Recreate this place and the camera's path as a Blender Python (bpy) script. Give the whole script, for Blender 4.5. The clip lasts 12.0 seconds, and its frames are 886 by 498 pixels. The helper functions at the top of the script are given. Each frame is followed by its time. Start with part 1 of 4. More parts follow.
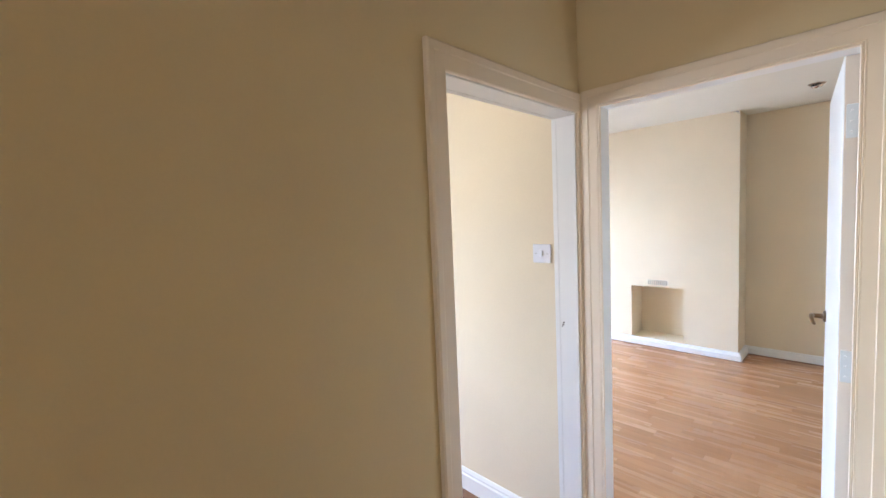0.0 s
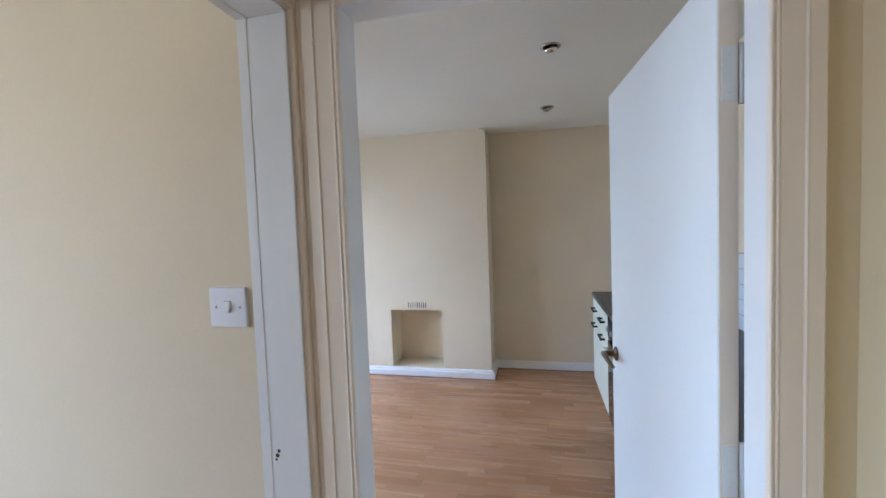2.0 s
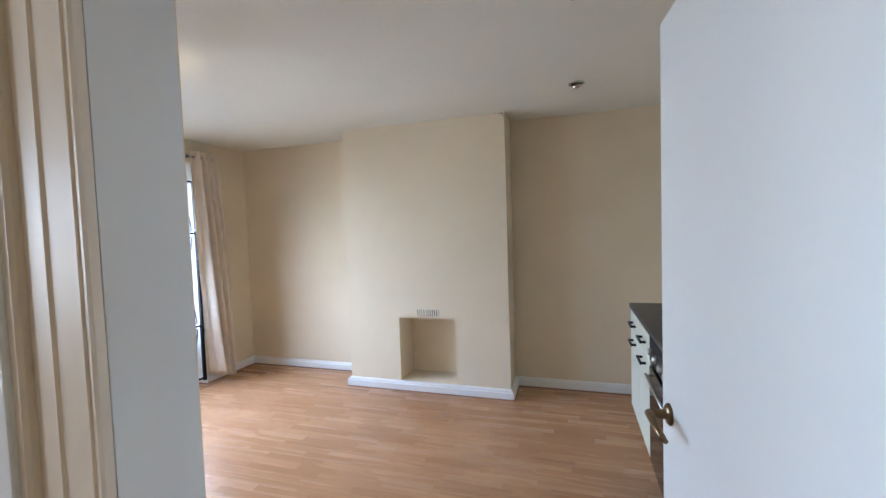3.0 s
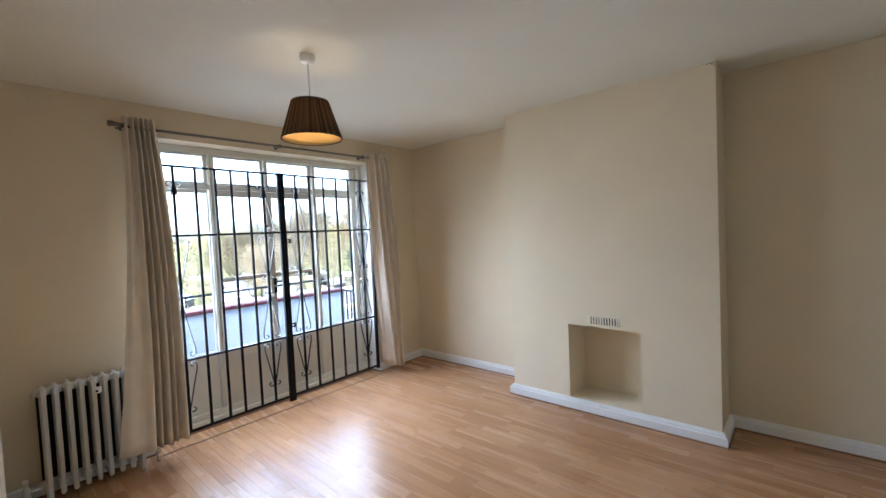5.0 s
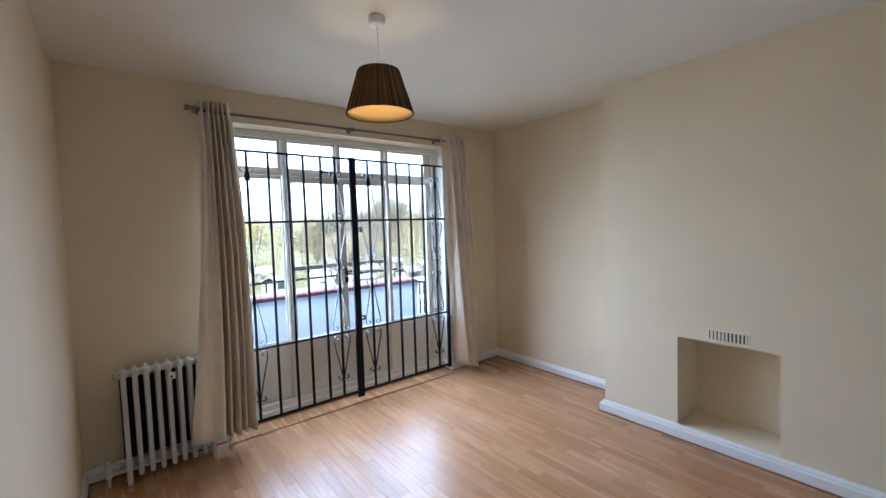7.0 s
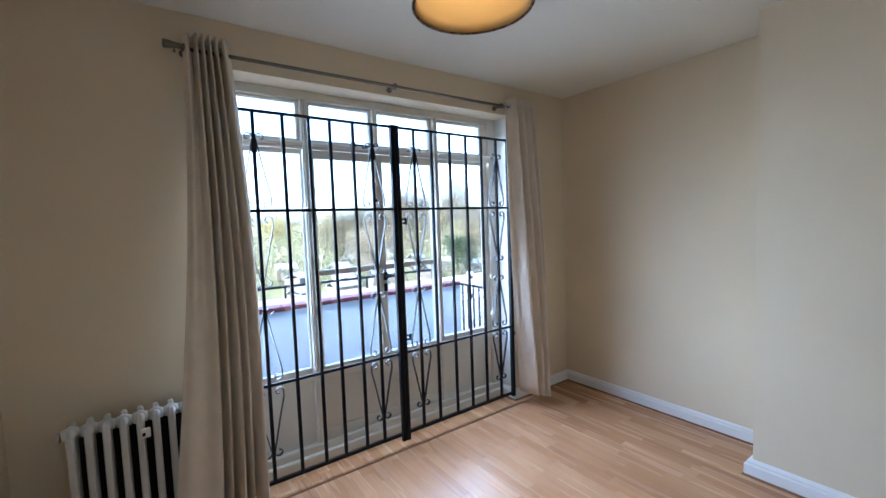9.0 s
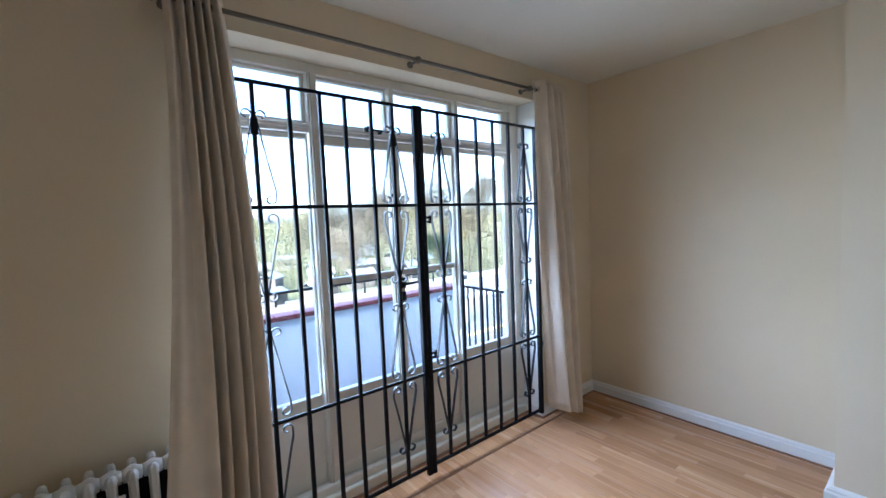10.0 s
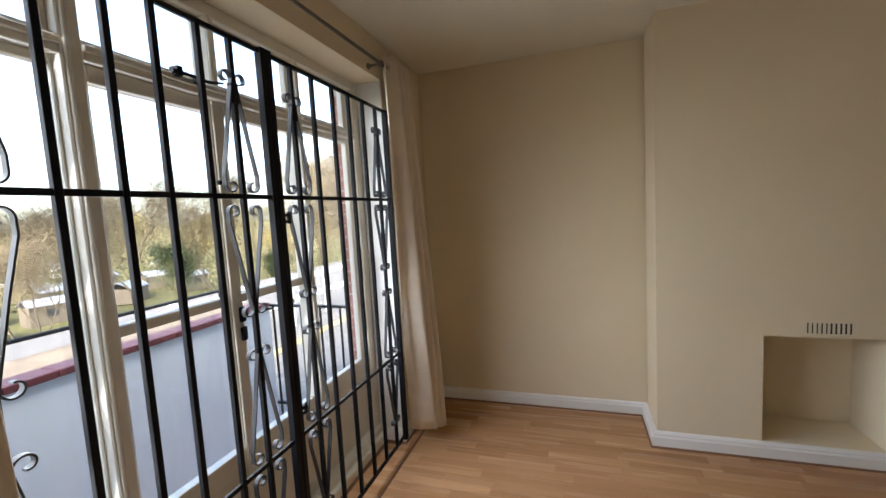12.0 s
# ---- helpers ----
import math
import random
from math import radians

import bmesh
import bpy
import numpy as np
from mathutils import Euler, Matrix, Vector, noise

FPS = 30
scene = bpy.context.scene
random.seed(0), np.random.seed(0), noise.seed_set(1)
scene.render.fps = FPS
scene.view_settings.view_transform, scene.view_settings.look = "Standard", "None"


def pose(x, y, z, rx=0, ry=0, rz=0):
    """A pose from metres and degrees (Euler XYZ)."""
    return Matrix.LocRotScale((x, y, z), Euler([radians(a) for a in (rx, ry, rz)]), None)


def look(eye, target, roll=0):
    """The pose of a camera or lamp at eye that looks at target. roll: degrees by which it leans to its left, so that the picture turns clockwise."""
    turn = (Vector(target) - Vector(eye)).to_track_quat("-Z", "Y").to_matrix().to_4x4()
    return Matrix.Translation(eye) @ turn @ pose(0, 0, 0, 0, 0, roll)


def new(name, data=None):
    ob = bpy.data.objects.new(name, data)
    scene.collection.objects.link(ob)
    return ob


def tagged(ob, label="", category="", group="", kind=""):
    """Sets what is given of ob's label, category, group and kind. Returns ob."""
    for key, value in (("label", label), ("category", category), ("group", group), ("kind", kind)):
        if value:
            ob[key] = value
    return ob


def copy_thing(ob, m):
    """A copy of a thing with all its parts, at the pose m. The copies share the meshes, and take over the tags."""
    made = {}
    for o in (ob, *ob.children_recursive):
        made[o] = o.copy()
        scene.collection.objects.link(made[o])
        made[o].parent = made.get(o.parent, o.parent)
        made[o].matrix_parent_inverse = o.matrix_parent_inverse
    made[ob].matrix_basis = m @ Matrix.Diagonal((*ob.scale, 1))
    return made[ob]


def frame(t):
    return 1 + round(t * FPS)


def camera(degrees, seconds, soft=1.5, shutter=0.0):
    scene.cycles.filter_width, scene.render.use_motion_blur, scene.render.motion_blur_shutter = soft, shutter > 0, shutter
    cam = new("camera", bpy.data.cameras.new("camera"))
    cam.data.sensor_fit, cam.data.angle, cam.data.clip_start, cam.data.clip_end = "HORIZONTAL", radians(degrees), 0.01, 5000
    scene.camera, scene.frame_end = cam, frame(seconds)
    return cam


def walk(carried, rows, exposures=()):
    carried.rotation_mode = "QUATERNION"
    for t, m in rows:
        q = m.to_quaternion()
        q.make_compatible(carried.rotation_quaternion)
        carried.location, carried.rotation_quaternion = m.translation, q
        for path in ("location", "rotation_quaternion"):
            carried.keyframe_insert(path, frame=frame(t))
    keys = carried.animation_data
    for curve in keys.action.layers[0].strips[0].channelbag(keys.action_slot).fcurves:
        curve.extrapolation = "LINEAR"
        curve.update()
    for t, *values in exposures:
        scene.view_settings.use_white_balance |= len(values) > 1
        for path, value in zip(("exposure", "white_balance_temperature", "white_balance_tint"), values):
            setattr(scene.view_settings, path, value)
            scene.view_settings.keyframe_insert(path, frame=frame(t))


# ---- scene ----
cam = camera(94.4, 12.0)
PATH = [
    (0, (3.949, 0.113, 1.545), (2.519, 1.504, 1.406), -2.4),
    (0.5, (3.79, 0.323, 1.545), (2.693, 1.99, 1.408), -2.3),
    (1, (3.687, 0.511, 1.53), (2.902, 2.346, 1.403), -2.1),
    (1.5, (3.582, 0.752, 1.542), (3.032, 2.672, 1.436), -2.1),
    (2, (3.571, 0.997, 1.527), (3.12, 2.943, 1.426), -2.1),
    (2.5, (3.616, 1.264, 1.526), (3.13, 3.201, 1.428), -2.3),
    (2.7, (3.628, 1.356, 1.519), (3.11, 3.286, 1.421), -2.1),
    (4.3, (3.532, 1.864, 1.494), (2.405, 3.515, 1.418), -2.4),
    (4.5, (3.514, 1.859, 1.498), (2.326, 3.466, 1.415), -2.6),
    (5, (3.493, 1.882, 1.486), (2.176, 3.386, 1.405), -2.7),
    (5.5, (3.462, 1.875, 1.489), (2.063, 3.302, 1.406), -2.7),
    (6, (3.424, 1.888, 1.489), (1.963, 3.25, 1.395), -2.5),
    (6.5, (3.344, 1.997, 1.482), (1.829, 3.299, 1.383), -2.2),
    (7, (3.219, 2.12, 1.49), (1.653, 3.358, 1.374), -1.8),
    (7.5, (3.01, 2.23, 1.464), (1.394, 3.403, 1.342), -1.7),
    (9.5, (2.089, 2.412, 1.46), (0.466, 3.572, 1.326), -2.1),
    (10, (1.846, 2.383, 1.473), (0.291, 3.632, 1.327), -2.4),
    (10.5, (1.634, 2.426, 1.444), (0.176, 3.787, 1.293), -2.6),
    (11, (1.422, 2.452, 1.46), (0.126, 3.966, 1.299), -2.9),
    (11.5, (1.248, 2.435, 1.451), (0.206, 4.134, 1.279), -3.0),
    (12, (1.082, 2.428, 1.466), (0.468, 4.323, 1.284), -3.2),
]

EXPOSURES = [(0, 5.8, 5100, 12), (0.5, 5.65, 5050, 11), (1.0, 5.42, 5050, 11), (1.5, 5.0, 4750, 9), (2.0, 4.95, 4800, 10), (2.5, 5.0, 4950, 10), (4.5, 4.52, 5200, 8), (5.5, 4.56, 5350, 9), (6.5, 4.5, 5150, 8), (7.5, 4.25, 5000, 8),
             (9.5, 4.23, 4750, 8), (10.5, 4.08, 5050, 9), (11.2, 3.88, 5950, 10), (12, 3.62, 6450, 11)]
walk(cam, [(t, look(eye, target, roll)) for t, eye, target, roll in PATH], EXPOSURES)

# ---- world, sun, lamps ----
world = bpy.data.worlds.new("world")
scene.world = world
world.use_nodes = True
wn = world.node_tree.nodes
sky = wn.new("ShaderNodeTexSky")
sky.sky_type, sky.sun_disc = "NISHITA", False
sky.sun_elevation, sky.sun_rotation = radians(40), radians(158)
sky.air_density, sky.dust_density, sky.ozone_density = 1.0, 3.5, 1.0
wn["Background"].inputs["Strength"].default_value = 0.095
world.node_tree.links.new(sky.outputs[0], wn["Background"].inputs["Color"])


def lamp(name, kind, m, watts, colour, **more):
    data = bpy.data.lights.new(name, kind)
    data.energy, data.color = watts, colour
    for key, value in more.items():
        if key == "size":
            data.size = value
        elif key == "size_y":
            data.shape, data.size_y = "RECTANGLE", value
        elif key == "spread":
            data.spread = radians(value)
        elif key == "angle":
            data.angle = value
        elif key == "radius":
            data.shadow_soft_size = value
    ob = new(name, data)
    ob.matrix_world = m
    return ob


lamp("sun", "SUN", look((12.0, -30, 27), (0, 0, 0)), 0.5, (1.0, 0.95, 0.86), angle=radians(12))
# the sky's light in the opening of the balcony window
for height in (0.78, 1.08, 1.38, 1.68, 1.98):
    lamp("window_daylight", "AREA", look((-0.150, 3.69, height), (0.850, 3.69, height - 0.50)), 0.52, (0.915, 0.95, 1.0), size=1.99, size_y=0.27, spread=136)
# wide light from the whole sky, the pale parapet and the balcony
lamp("balcony_daylight", "AREA", look((-0.148, 3.69, 1.25), (0.852, 3.69, 1.5)), 0.33, (0.95, 0.975, 1.0), size=1.99, size_y=1.4)
# the sky's light in the bedroom window
lamp("bedroom_daylight", "AREA", look((0.03, 0.1, 1.5), (1.0, 0.42, 1.34)), 1.35, (1.0, 0.94, 0.90), size=1.7, size_y=1.1)
# warm fill lamp added at the hall's blank far end, behind the walker
lamp("hall_fill_light", "AREA", look((3.2, -2.15, 1.5), (3.55, 0.0, 1.45)), 0.22, (1.0, 0.86, 0.68), size=0.18, size_y=1.2)
# the lit bulb in the pendant
lamp("pendant_bulb_light", "POINT", pose(1.46, 3.15, 2.13), 0.085, (1.0, 0.70, 0.36), radius=0.03)

# ---- materials ----


def nodes_of(name):
    m = bpy.data.materials.new(name)
    m.use_nodes = True
    return m, m.node_tree.nodes, m.node_tree.links, m.node_tree.nodes["Principled BSDF"]


def mat(name, colour, rough=0.5, metal=0.0, vary=0.06, scale=3.0, fine=90.0, bump=0.02, depth=0.002, spec=0.5, stretch=(1, 1, 1), piece=0.0):
    """A paint, metal, stone or cloth with variation at two scales and a fine relief."""
    m, n, l, b = nodes_of(name)
    tc = n.new("ShaderNodeTexCoord")
    mp = n.new("ShaderNodeMapping")
    mp.inputs["Scale"].default_value = stretch
    l.new(tc.outputs["Object"], mp.inputs["Vector"])
    broad, grain = n.new("ShaderNodeTexNoise"), n.new("ShaderNodeTexNoise")
    broad.inputs["Scale"].default_value, broad.inputs["Detail"].default_value = scale, 5
    grain.inputs["Scale"].default_value, grain.inputs["Detail"].default_value = fine, 4
    for t in (broad, grain):
        l.new(mp.outputs[0], t.inputs["Vector"])
    mix = n.new("ShaderNodeMath")
    mix.operation = "MULTIPLY_ADD"
    mix.inputs[1].default_value = 0.35
    l.new(grain.outputs["Fac"], mix.inputs[0])
    l.new(broad.outputs["Fac"], mix.inputs[2])
    last = mix
    if piece:
        info, add = n.new("ShaderNodeObjectInfo"), n.new("ShaderNodeMath")
        add.operation = "MULTIPLY_ADD"
        add.inputs[1].default_value = piece
        l.new(info.outputs["Random"], add.inputs[0])
        l.new(mix.outputs[0], add.inputs[2])
        last = add
    span = n.new("ShaderNodeMapRange")
    span.inputs["From Min"].default_value, span.inputs["From Max"].default_value = 0.35, 1.0 + piece
    l.new(last.outputs[0], span.inputs["Value"])
    ramp = n.new("ShaderNodeValToRGB")
    ramp.color_ramp.elements[0].color = (*[c * (1 - vary) for c in colour], 1)
    ramp.color_ramp.elements[1].color = (*[min(1, c * (1 + vary)) for c in colour], 1)
    l.new(span.outputs[0], ramp.inputs["Fac"])
    l.new(ramp.outputs[0], b.inputs["Base Color"])
    rr = n.new("ShaderNodeMapRange")
    rr.inputs["To Min"].default_value, rr.inputs["To Max"].default_value = max(0.02, rough - 0.08), min(1, rough + 0.08)
    l.new(broad.outputs["Fac"], rr.inputs["Value"])
    l.new(rr.outputs[0], b.inputs["Roughness"])
    b.inputs["Metallic"].default_value = metal
    b.inputs["Specular IOR Level"].default_value = spec
    if bump:
        bp = n.new("ShaderNodeBump")
        bp.inputs["Strength"].default_value, bp.inputs["Distance"].default_value = min(1, bump * 10), depth
        l.new(mix.outputs[0], bp.inputs["Height"])
        l.new(bp.outputs[0], b.inputs["Normal"])
    return m


def laminate(name):
    """Beech-look laminate strips: each strip has its own tone, with long grain."""
    m, n, l, b = nodes_of(name)
    tc, info, geo = n.new("ShaderNodeTexCoord"), n.new("ShaderNodeObjectInfo"), n.new("ShaderNodeNewGeometry")
    add = n.new("ShaderNodeMath")
    l.new(info.outputs["Random"], add.inputs[0])
    l.new(geo.outputs["Random Per Island"], add.inputs[1])
    fract = n.new("ShaderNodeMath")
    fract.operation = "FRACT"
    l.new(add.outputs[0], fract.inputs[0])
    shift = n.new("ShaderNodeVectorMath")
    shift.operation = "SCALE"
    shift.inputs[0].default_value = (13, 31, 7)
    l.new(fract.outputs[0], shift.inputs["Scale"])
    moved = n.new("ShaderNodeVectorMath")
    l.new(tc.outputs["Object"], moved.inputs[0])
    l.new(shift.outputs[0], moved.inputs[1])
    mp = n.new("ShaderNodeMapping")
    mp.inputs["Scale"].default_value = (1.2, 22, 1)
    l.new(moved.outputs[0], mp.inputs["Vector"])
    grain, cloud = n.new("ShaderNodeTexNoise"), n.new("ShaderNodeTexNoise")
    grain.inputs["Scale"].default_value, grain.inputs["Detail"].default_value, grain.inputs["Distortion"].default_value = 2.2, 7, 0.4
    cloud.inputs["Scale"].default_value = 0.7
    l.new(mp.outputs[0], grain.inputs["Vector"])
    l.new(mp.outputs[0], cloud.inputs["Vector"])
    tone = n.new("ShaderNodeValToRGB")
    e = tone.color_ramp.elements
    e[0].color, e[1].color = (0.385, 0.200, 0.094, 1), (0.535, 0.315, 0.162, 1)
    e.new(0.3).color = (0.435, 0.235, 0.112, 1)
    e.new(0.7).color = (0.485, 0.272, 0.134, 1)
    l.new(fract.outputs[0], tone.inputs["Fac"])
    lines = n.new("ShaderNodeMapRange")
    lines.inputs["From Min"].default_value, lines.inputs["From Max"].default_value = 0.3, 0.75
    lines.inputs["To Min"].default_value, lines.inputs["To Max"].default_value = 0.91, 1.08
    l.new(grain.outputs["Fac"], lines.inputs["Value"])
    mul = n.new("ShaderNodeVectorMath")
    mul.operation = "SCALE"
    l.new(tone.outputs[0], mul.inputs[0])
    l.new(lines.outputs[0], mul.inputs["Scale"])
    l.new(mul.outputs[0], b.inputs["Base Color"])
    rr = n.new("ShaderNodeMapRange")
    rr.inputs["To Min"].default_value, rr.inputs["To Max"].default_value = 0.24, 0.30
    l.new(cloud.outputs["Fac"], rr.inputs["Value"])
    l.new(rr.outputs[0], b.inputs["Roughness"])
    b.inputs["Specular IOR Level"].default_value = 0.40
    bp = n.new("ShaderNodeBump")
    bp.inputs["Strength"].default_value, bp.inputs["Distance"].default_value = 0.06, 0.0004
    l.new(grain.outputs["Fac"], bp.inputs["Height"])
    l.new(bp.outputs[0], b.inputs["Normal"])
    return m


def glass(name):
    """Thin clear window glass."""
    m, n, l, b = nodes_of(name)
    gl, mixer, lw = n.new("ShaderNodeBsdfGlossy"), n.new("ShaderNodeMixShader"), n.new("ShaderNodeLayerWeight")
    tr = n.new("ShaderNodeBsdfTransparent")
    tr.inputs["Color"].default_value = (0.97, 0.98, 0.975, 1)
    gl.inputs["Roughness"].default_value = 0.02
    power, gain = n.new("ShaderNodeMath"), n.new("ShaderNodeMath")
    power.operation, gain.operation = "POWER", "MULTIPLY_ADD"
    power.inputs[1].default_value = 5.0
    gain.inputs[1].default_value, gain.inputs[2].default_value = 0.8, 0.035
    l.new(lw.outputs["Facing"], power.inputs[0])
    l.new(power.outputs[0], gain.inputs[0])
    l.new(gain.outputs[0], mixer.inputs[0])
    l.new(tr.outputs[0], mixer.inputs[1])
    l.new(gl.outputs[0], mixer.inputs[2])
    l.new(mixer.outputs[0], n["Material Output"].inputs["Surface"])
    return m


def patchy(name, colours, scale):
    """Foliage or ground whose colour changes from patch to patch."""
    m, n, l, b = nodes_of(name)
    tc, nz, fine, add, rp = n.new("ShaderNodeTexCoord"), n.new("ShaderNodeTexNoise"), n.new("ShaderNodeTexNoise"), n.new("ShaderNodeMath"), n.new("ShaderNodeValToRGB")
    nz.inputs["Scale"].default_value, nz.inputs["Detail"].default_value = scale, 3
    fine.inputs["Scale"].default_value = scale * 12
    add.operation = "MULTIPLY_ADD"
    add.inputs[1].default_value, add.inputs[2].default_value = 0.35, -0.1
    for t in (nz, fine):
        l.new(tc.outputs["Object"], t.inputs["Vector"])
    total = n.new("ShaderNodeMath")
    l.new(fine.outputs["Fac"], add.inputs[0])
    l.new(add.outputs[0], total.inputs[0])
    l.new(nz.outputs["Fac"], total.inputs[1])
    e = rp.color_ramp.elements
    e[0].position, e[0].color, e[1].position, e[1].color = 0.34, (*colours[0], 1), 0.78, (*colours[-1], 1)
    for k, c in enumerate(colours[1:-1]):
        e.new(0.34 + 0.44 * (k + 1) / (len(colours) - 1)).color = (*c, 1)
    l.new(total.outputs[0], rp.inputs["Fac"])
    l.new(rp.outputs[0], b.inputs["Base Color"])
    b.inputs["Roughness"].default_value = 0.9
    b.inputs["Specular IOR Level"].default_value = 0.2
    return m


def glow(name, colour, strength):
    m, n, l, b = nodes_of(name)
    b.inputs["Base Color"].default_value = (*colour, 1)
    b.inputs["Emission Color"].default_value = (*colour, 1)
    b.inputs["Emission Strength"].default_value = strength
    return m


def fabric(name, colour, translucent, stripes=0.0):
    """Woven cloth that lets some light through."""
    m = mat(name, colour, 0.9, vary=0.10, scale=9, fine=260, bump=0.03, depth=0.0008, spec=0.15)
    n, l = m.node_tree.nodes, m.node_tree.links
    b = n["Principled BSDF"]
    tl, mx = n.new("ShaderNodeBsdfTranslucent"), n.new("ShaderNodeMixShader")
    tl.inputs["Color"].default_value = (*colour, 1)
    if stripes:
        tc, mp, rad_tex, nz, rp = n.new("ShaderNodeTexCoord"), n.new("ShaderNodeMapping"), n.new("ShaderNodeTexGradient"), n.new("ShaderNodeTexNoise"), n.new("ShaderNodeValToRGB")
        mp.inputs["Location"].default_value = (-1.46, -3.15, 0)
        rad_tex.gradient_type, nz.noise_dimensions = "RADIAL", "1D"
        nz.inputs["Scale"].default_value, nz.inputs["Detail"].default_value = stripes, 3
        rp.color_ramp.elements[0].position, rp.color_ramp.elements[1].position = 0.38, 0.66
        rp.color_ramp.elements[0].color = (*[c * 0.45 for c in colour], 1)
        rp.color_ramp.elements[1].color = (*[min(1, c * 3.2) for c in colour], 1)
        l.new(tc.outputs["Object"], mp.inputs["Vector"])
        l.new(mp.outputs[0], rad_tex.inputs["Vector"])
        l.new(rad_tex.outputs["Fac"], nz.inputs["W"])
        l.new(nz.outputs["Fac"], rp.inputs["Fac"])
        l.new(rp.outputs[0], tl.inputs["Color"])
    mx.inputs[0].default_value = translucent
    l.new(b.outputs[0], mx.inputs[1])
    l.new(tl.outputs[0], mx.inputs[2])
    l.new(mx.outputs[0], n["Material Output"].inputs["Surface"])
    return m


CREAM = mat("cream_wall_paint", (0.738, 0.632, 0.452), 0.75, vary=0.07, scale=1.3, fine=140, bump=0.03, depth=0.0012, spec=0.3)
HALL_CREAM = mat("hall_wall_paint", (0.735, 0.615, 0.392), 0.7, vary=0.04, scale=1.2, fine=140, bump=0.03, depth=0.0012, spec=0.3)
CEILING = mat("ceiling_paint", (0.77, 0.745, 0.645), 0.85, vary=0.06, scale=0.9, fine=60, bump=0.05, depth=0.003, spec=0.2)
GLOSS = mat("white_gloss_paint", (0.80, 0.785, 0.755), 0.38, vary=0.02, scale=3, fine=40, bump=0)
CASINGPAINT = mat("ivory_gloss_paint", (0.82, 0.715, 0.575), 0.38, vary=0.03, scale=3, fine=40, bump=0)
DOORWHITE = mat("white_door_paint", (0.78, 0.79, 0.765), 0.40, vary=0.02, scale=2, fine=60, bump=0.005, depth=0.0004)
FRAMEWHITE = mat("window_frame_paint", (0.74, 0.70, 0.60), 0.42, vary=0.05, scale=5, fine=50, bump=0.006, depth=0.0004)
BEAD = mat("brown_beading", (0.20, 0.095, 0.045), 0.45, vary=0.2, scale=8, fine=90, stretch=(6, 6, 1))
WOOD = laminate("laminate_strips")
IRON = mat("black_painted_iron", (0.005, 0.006, 0.009), 0.5, spec=0.15, vary=0.25, scale=14, fine=150, bump=0.06, depth=0.0006)
LATH = mat("dull_iron_scroll", (0.020, 0.021, 0.024), 0.45, metal=0.12, vary=0.25, scale=20, fine=160, bump=0.05, depth=0.0005)
STEEL = mat("brushed_steel", (0.52, 0.50, 0.46), 0.30, metal=1.0, vary=0.08, scale=20, fine=200, bump=0.01)
POLE = mat("pole_metal", (0.20, 0.175, 0.145), 0.38, metal=0.9, vary=0.1, scale=20, fine=200, bump=0.01)
CHROME = mat("chrome", (0.62, 0.60, 0.57), 0.14, metal=1.0, vary=0.04, scale=8, fine=90, bump=0)
BRASS = mat("aged_brass", (0.18, 0.125, 0.07), 0.33, metal=1.0, vary=0.15, scale=30, fine=150, bump=0.02)
PLASTIC = mat("white_switch_plastic", (0.78, 0.77, 0.79), 0.32, vary=0.02, scale=10, fine=90, bump=0)
RADIATOR = mat("radiator_enamel", (0.62, 0.61, 0.57), 0.34, vary=0.08, scale=9, fine=70, bump=0.05, depth=0.0015)
DARK = mat("dark_recess", (0.012, 0.012, 0.013), 0.9, vary=0.2, bump=0)
VENT = mat("cream_vent_plastic", (0.73, 0.65, 0.49), 0.5, vary=0.04, bump=0)
# Dark brown: painted shade in the vent slots, and chipped paint.
SLOT = mat("slot_shade_and_chip", (0.06, 0.052, 0.042), 0.9, vary=0.2, bump=0)
CURTAIN = fabric("cream_curtain_cloth", (0.80, 0.71, 0.585), 0.10)
SHADE = fabric("brown_pleated_silk", (0.150, 0.114, 0.076), 0.55, 55)
LINING = fabric("shade_lining", (0.84, 0.64, 0.30), 0.65)
BULB = glow("lit_bulb", (1.0, 0.74, 0.38), 0.5)
UNIT = mat("pale_cream_unit", (0.70, 0.70, 0.57), 0.35, vary=0.03, scale=3, fine=60, bump=0.01)
WORKTOP = mat("dark_worktop", (0.035, 0.036, 0.038), 0.35, vary=0.5, scale=120, fine=300, bump=0.01)
BLACKGLASS = mat("black_oven_glass", (0.012, 0.012, 0.014), 0.08, vary=0.1, bump=0)
TILE = mat("white_wall_tile", (0.74, 0.78, 0.80), 0.15, vary=0.04, piece=0.3, bump=0)
GLASS = glass("window_glass")
BRICK = mat("red_brick", (0.26, 0.11, 0.085), 0.85, vary=0.28, scale=12, fine=90, bump=0.12, depth=0.004, piece=0.5)
MORTAR = mat("mortar", (0.40, 0.36, 0.31), 0.95, vary=0.12, scale=18, fine=120, bump=0.1, depth=0.003)
RENDER = mat("pale_blue_render", (0.54, 0.61, 0.69), 0.85, vary=0.05, scale=3, fine=70, bump=0.06, depth=0.003)
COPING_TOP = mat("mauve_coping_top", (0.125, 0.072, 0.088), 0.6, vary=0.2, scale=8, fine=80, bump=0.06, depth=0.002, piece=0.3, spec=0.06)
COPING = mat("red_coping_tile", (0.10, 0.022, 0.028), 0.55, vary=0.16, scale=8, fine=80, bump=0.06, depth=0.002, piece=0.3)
FELT = mat("brown_roof_felt", (0.13, 0.105, 0.078), 0.95, vary=0.2, scale=5, fine=110, bump=0.15, depth=0.004, spec=0.06)
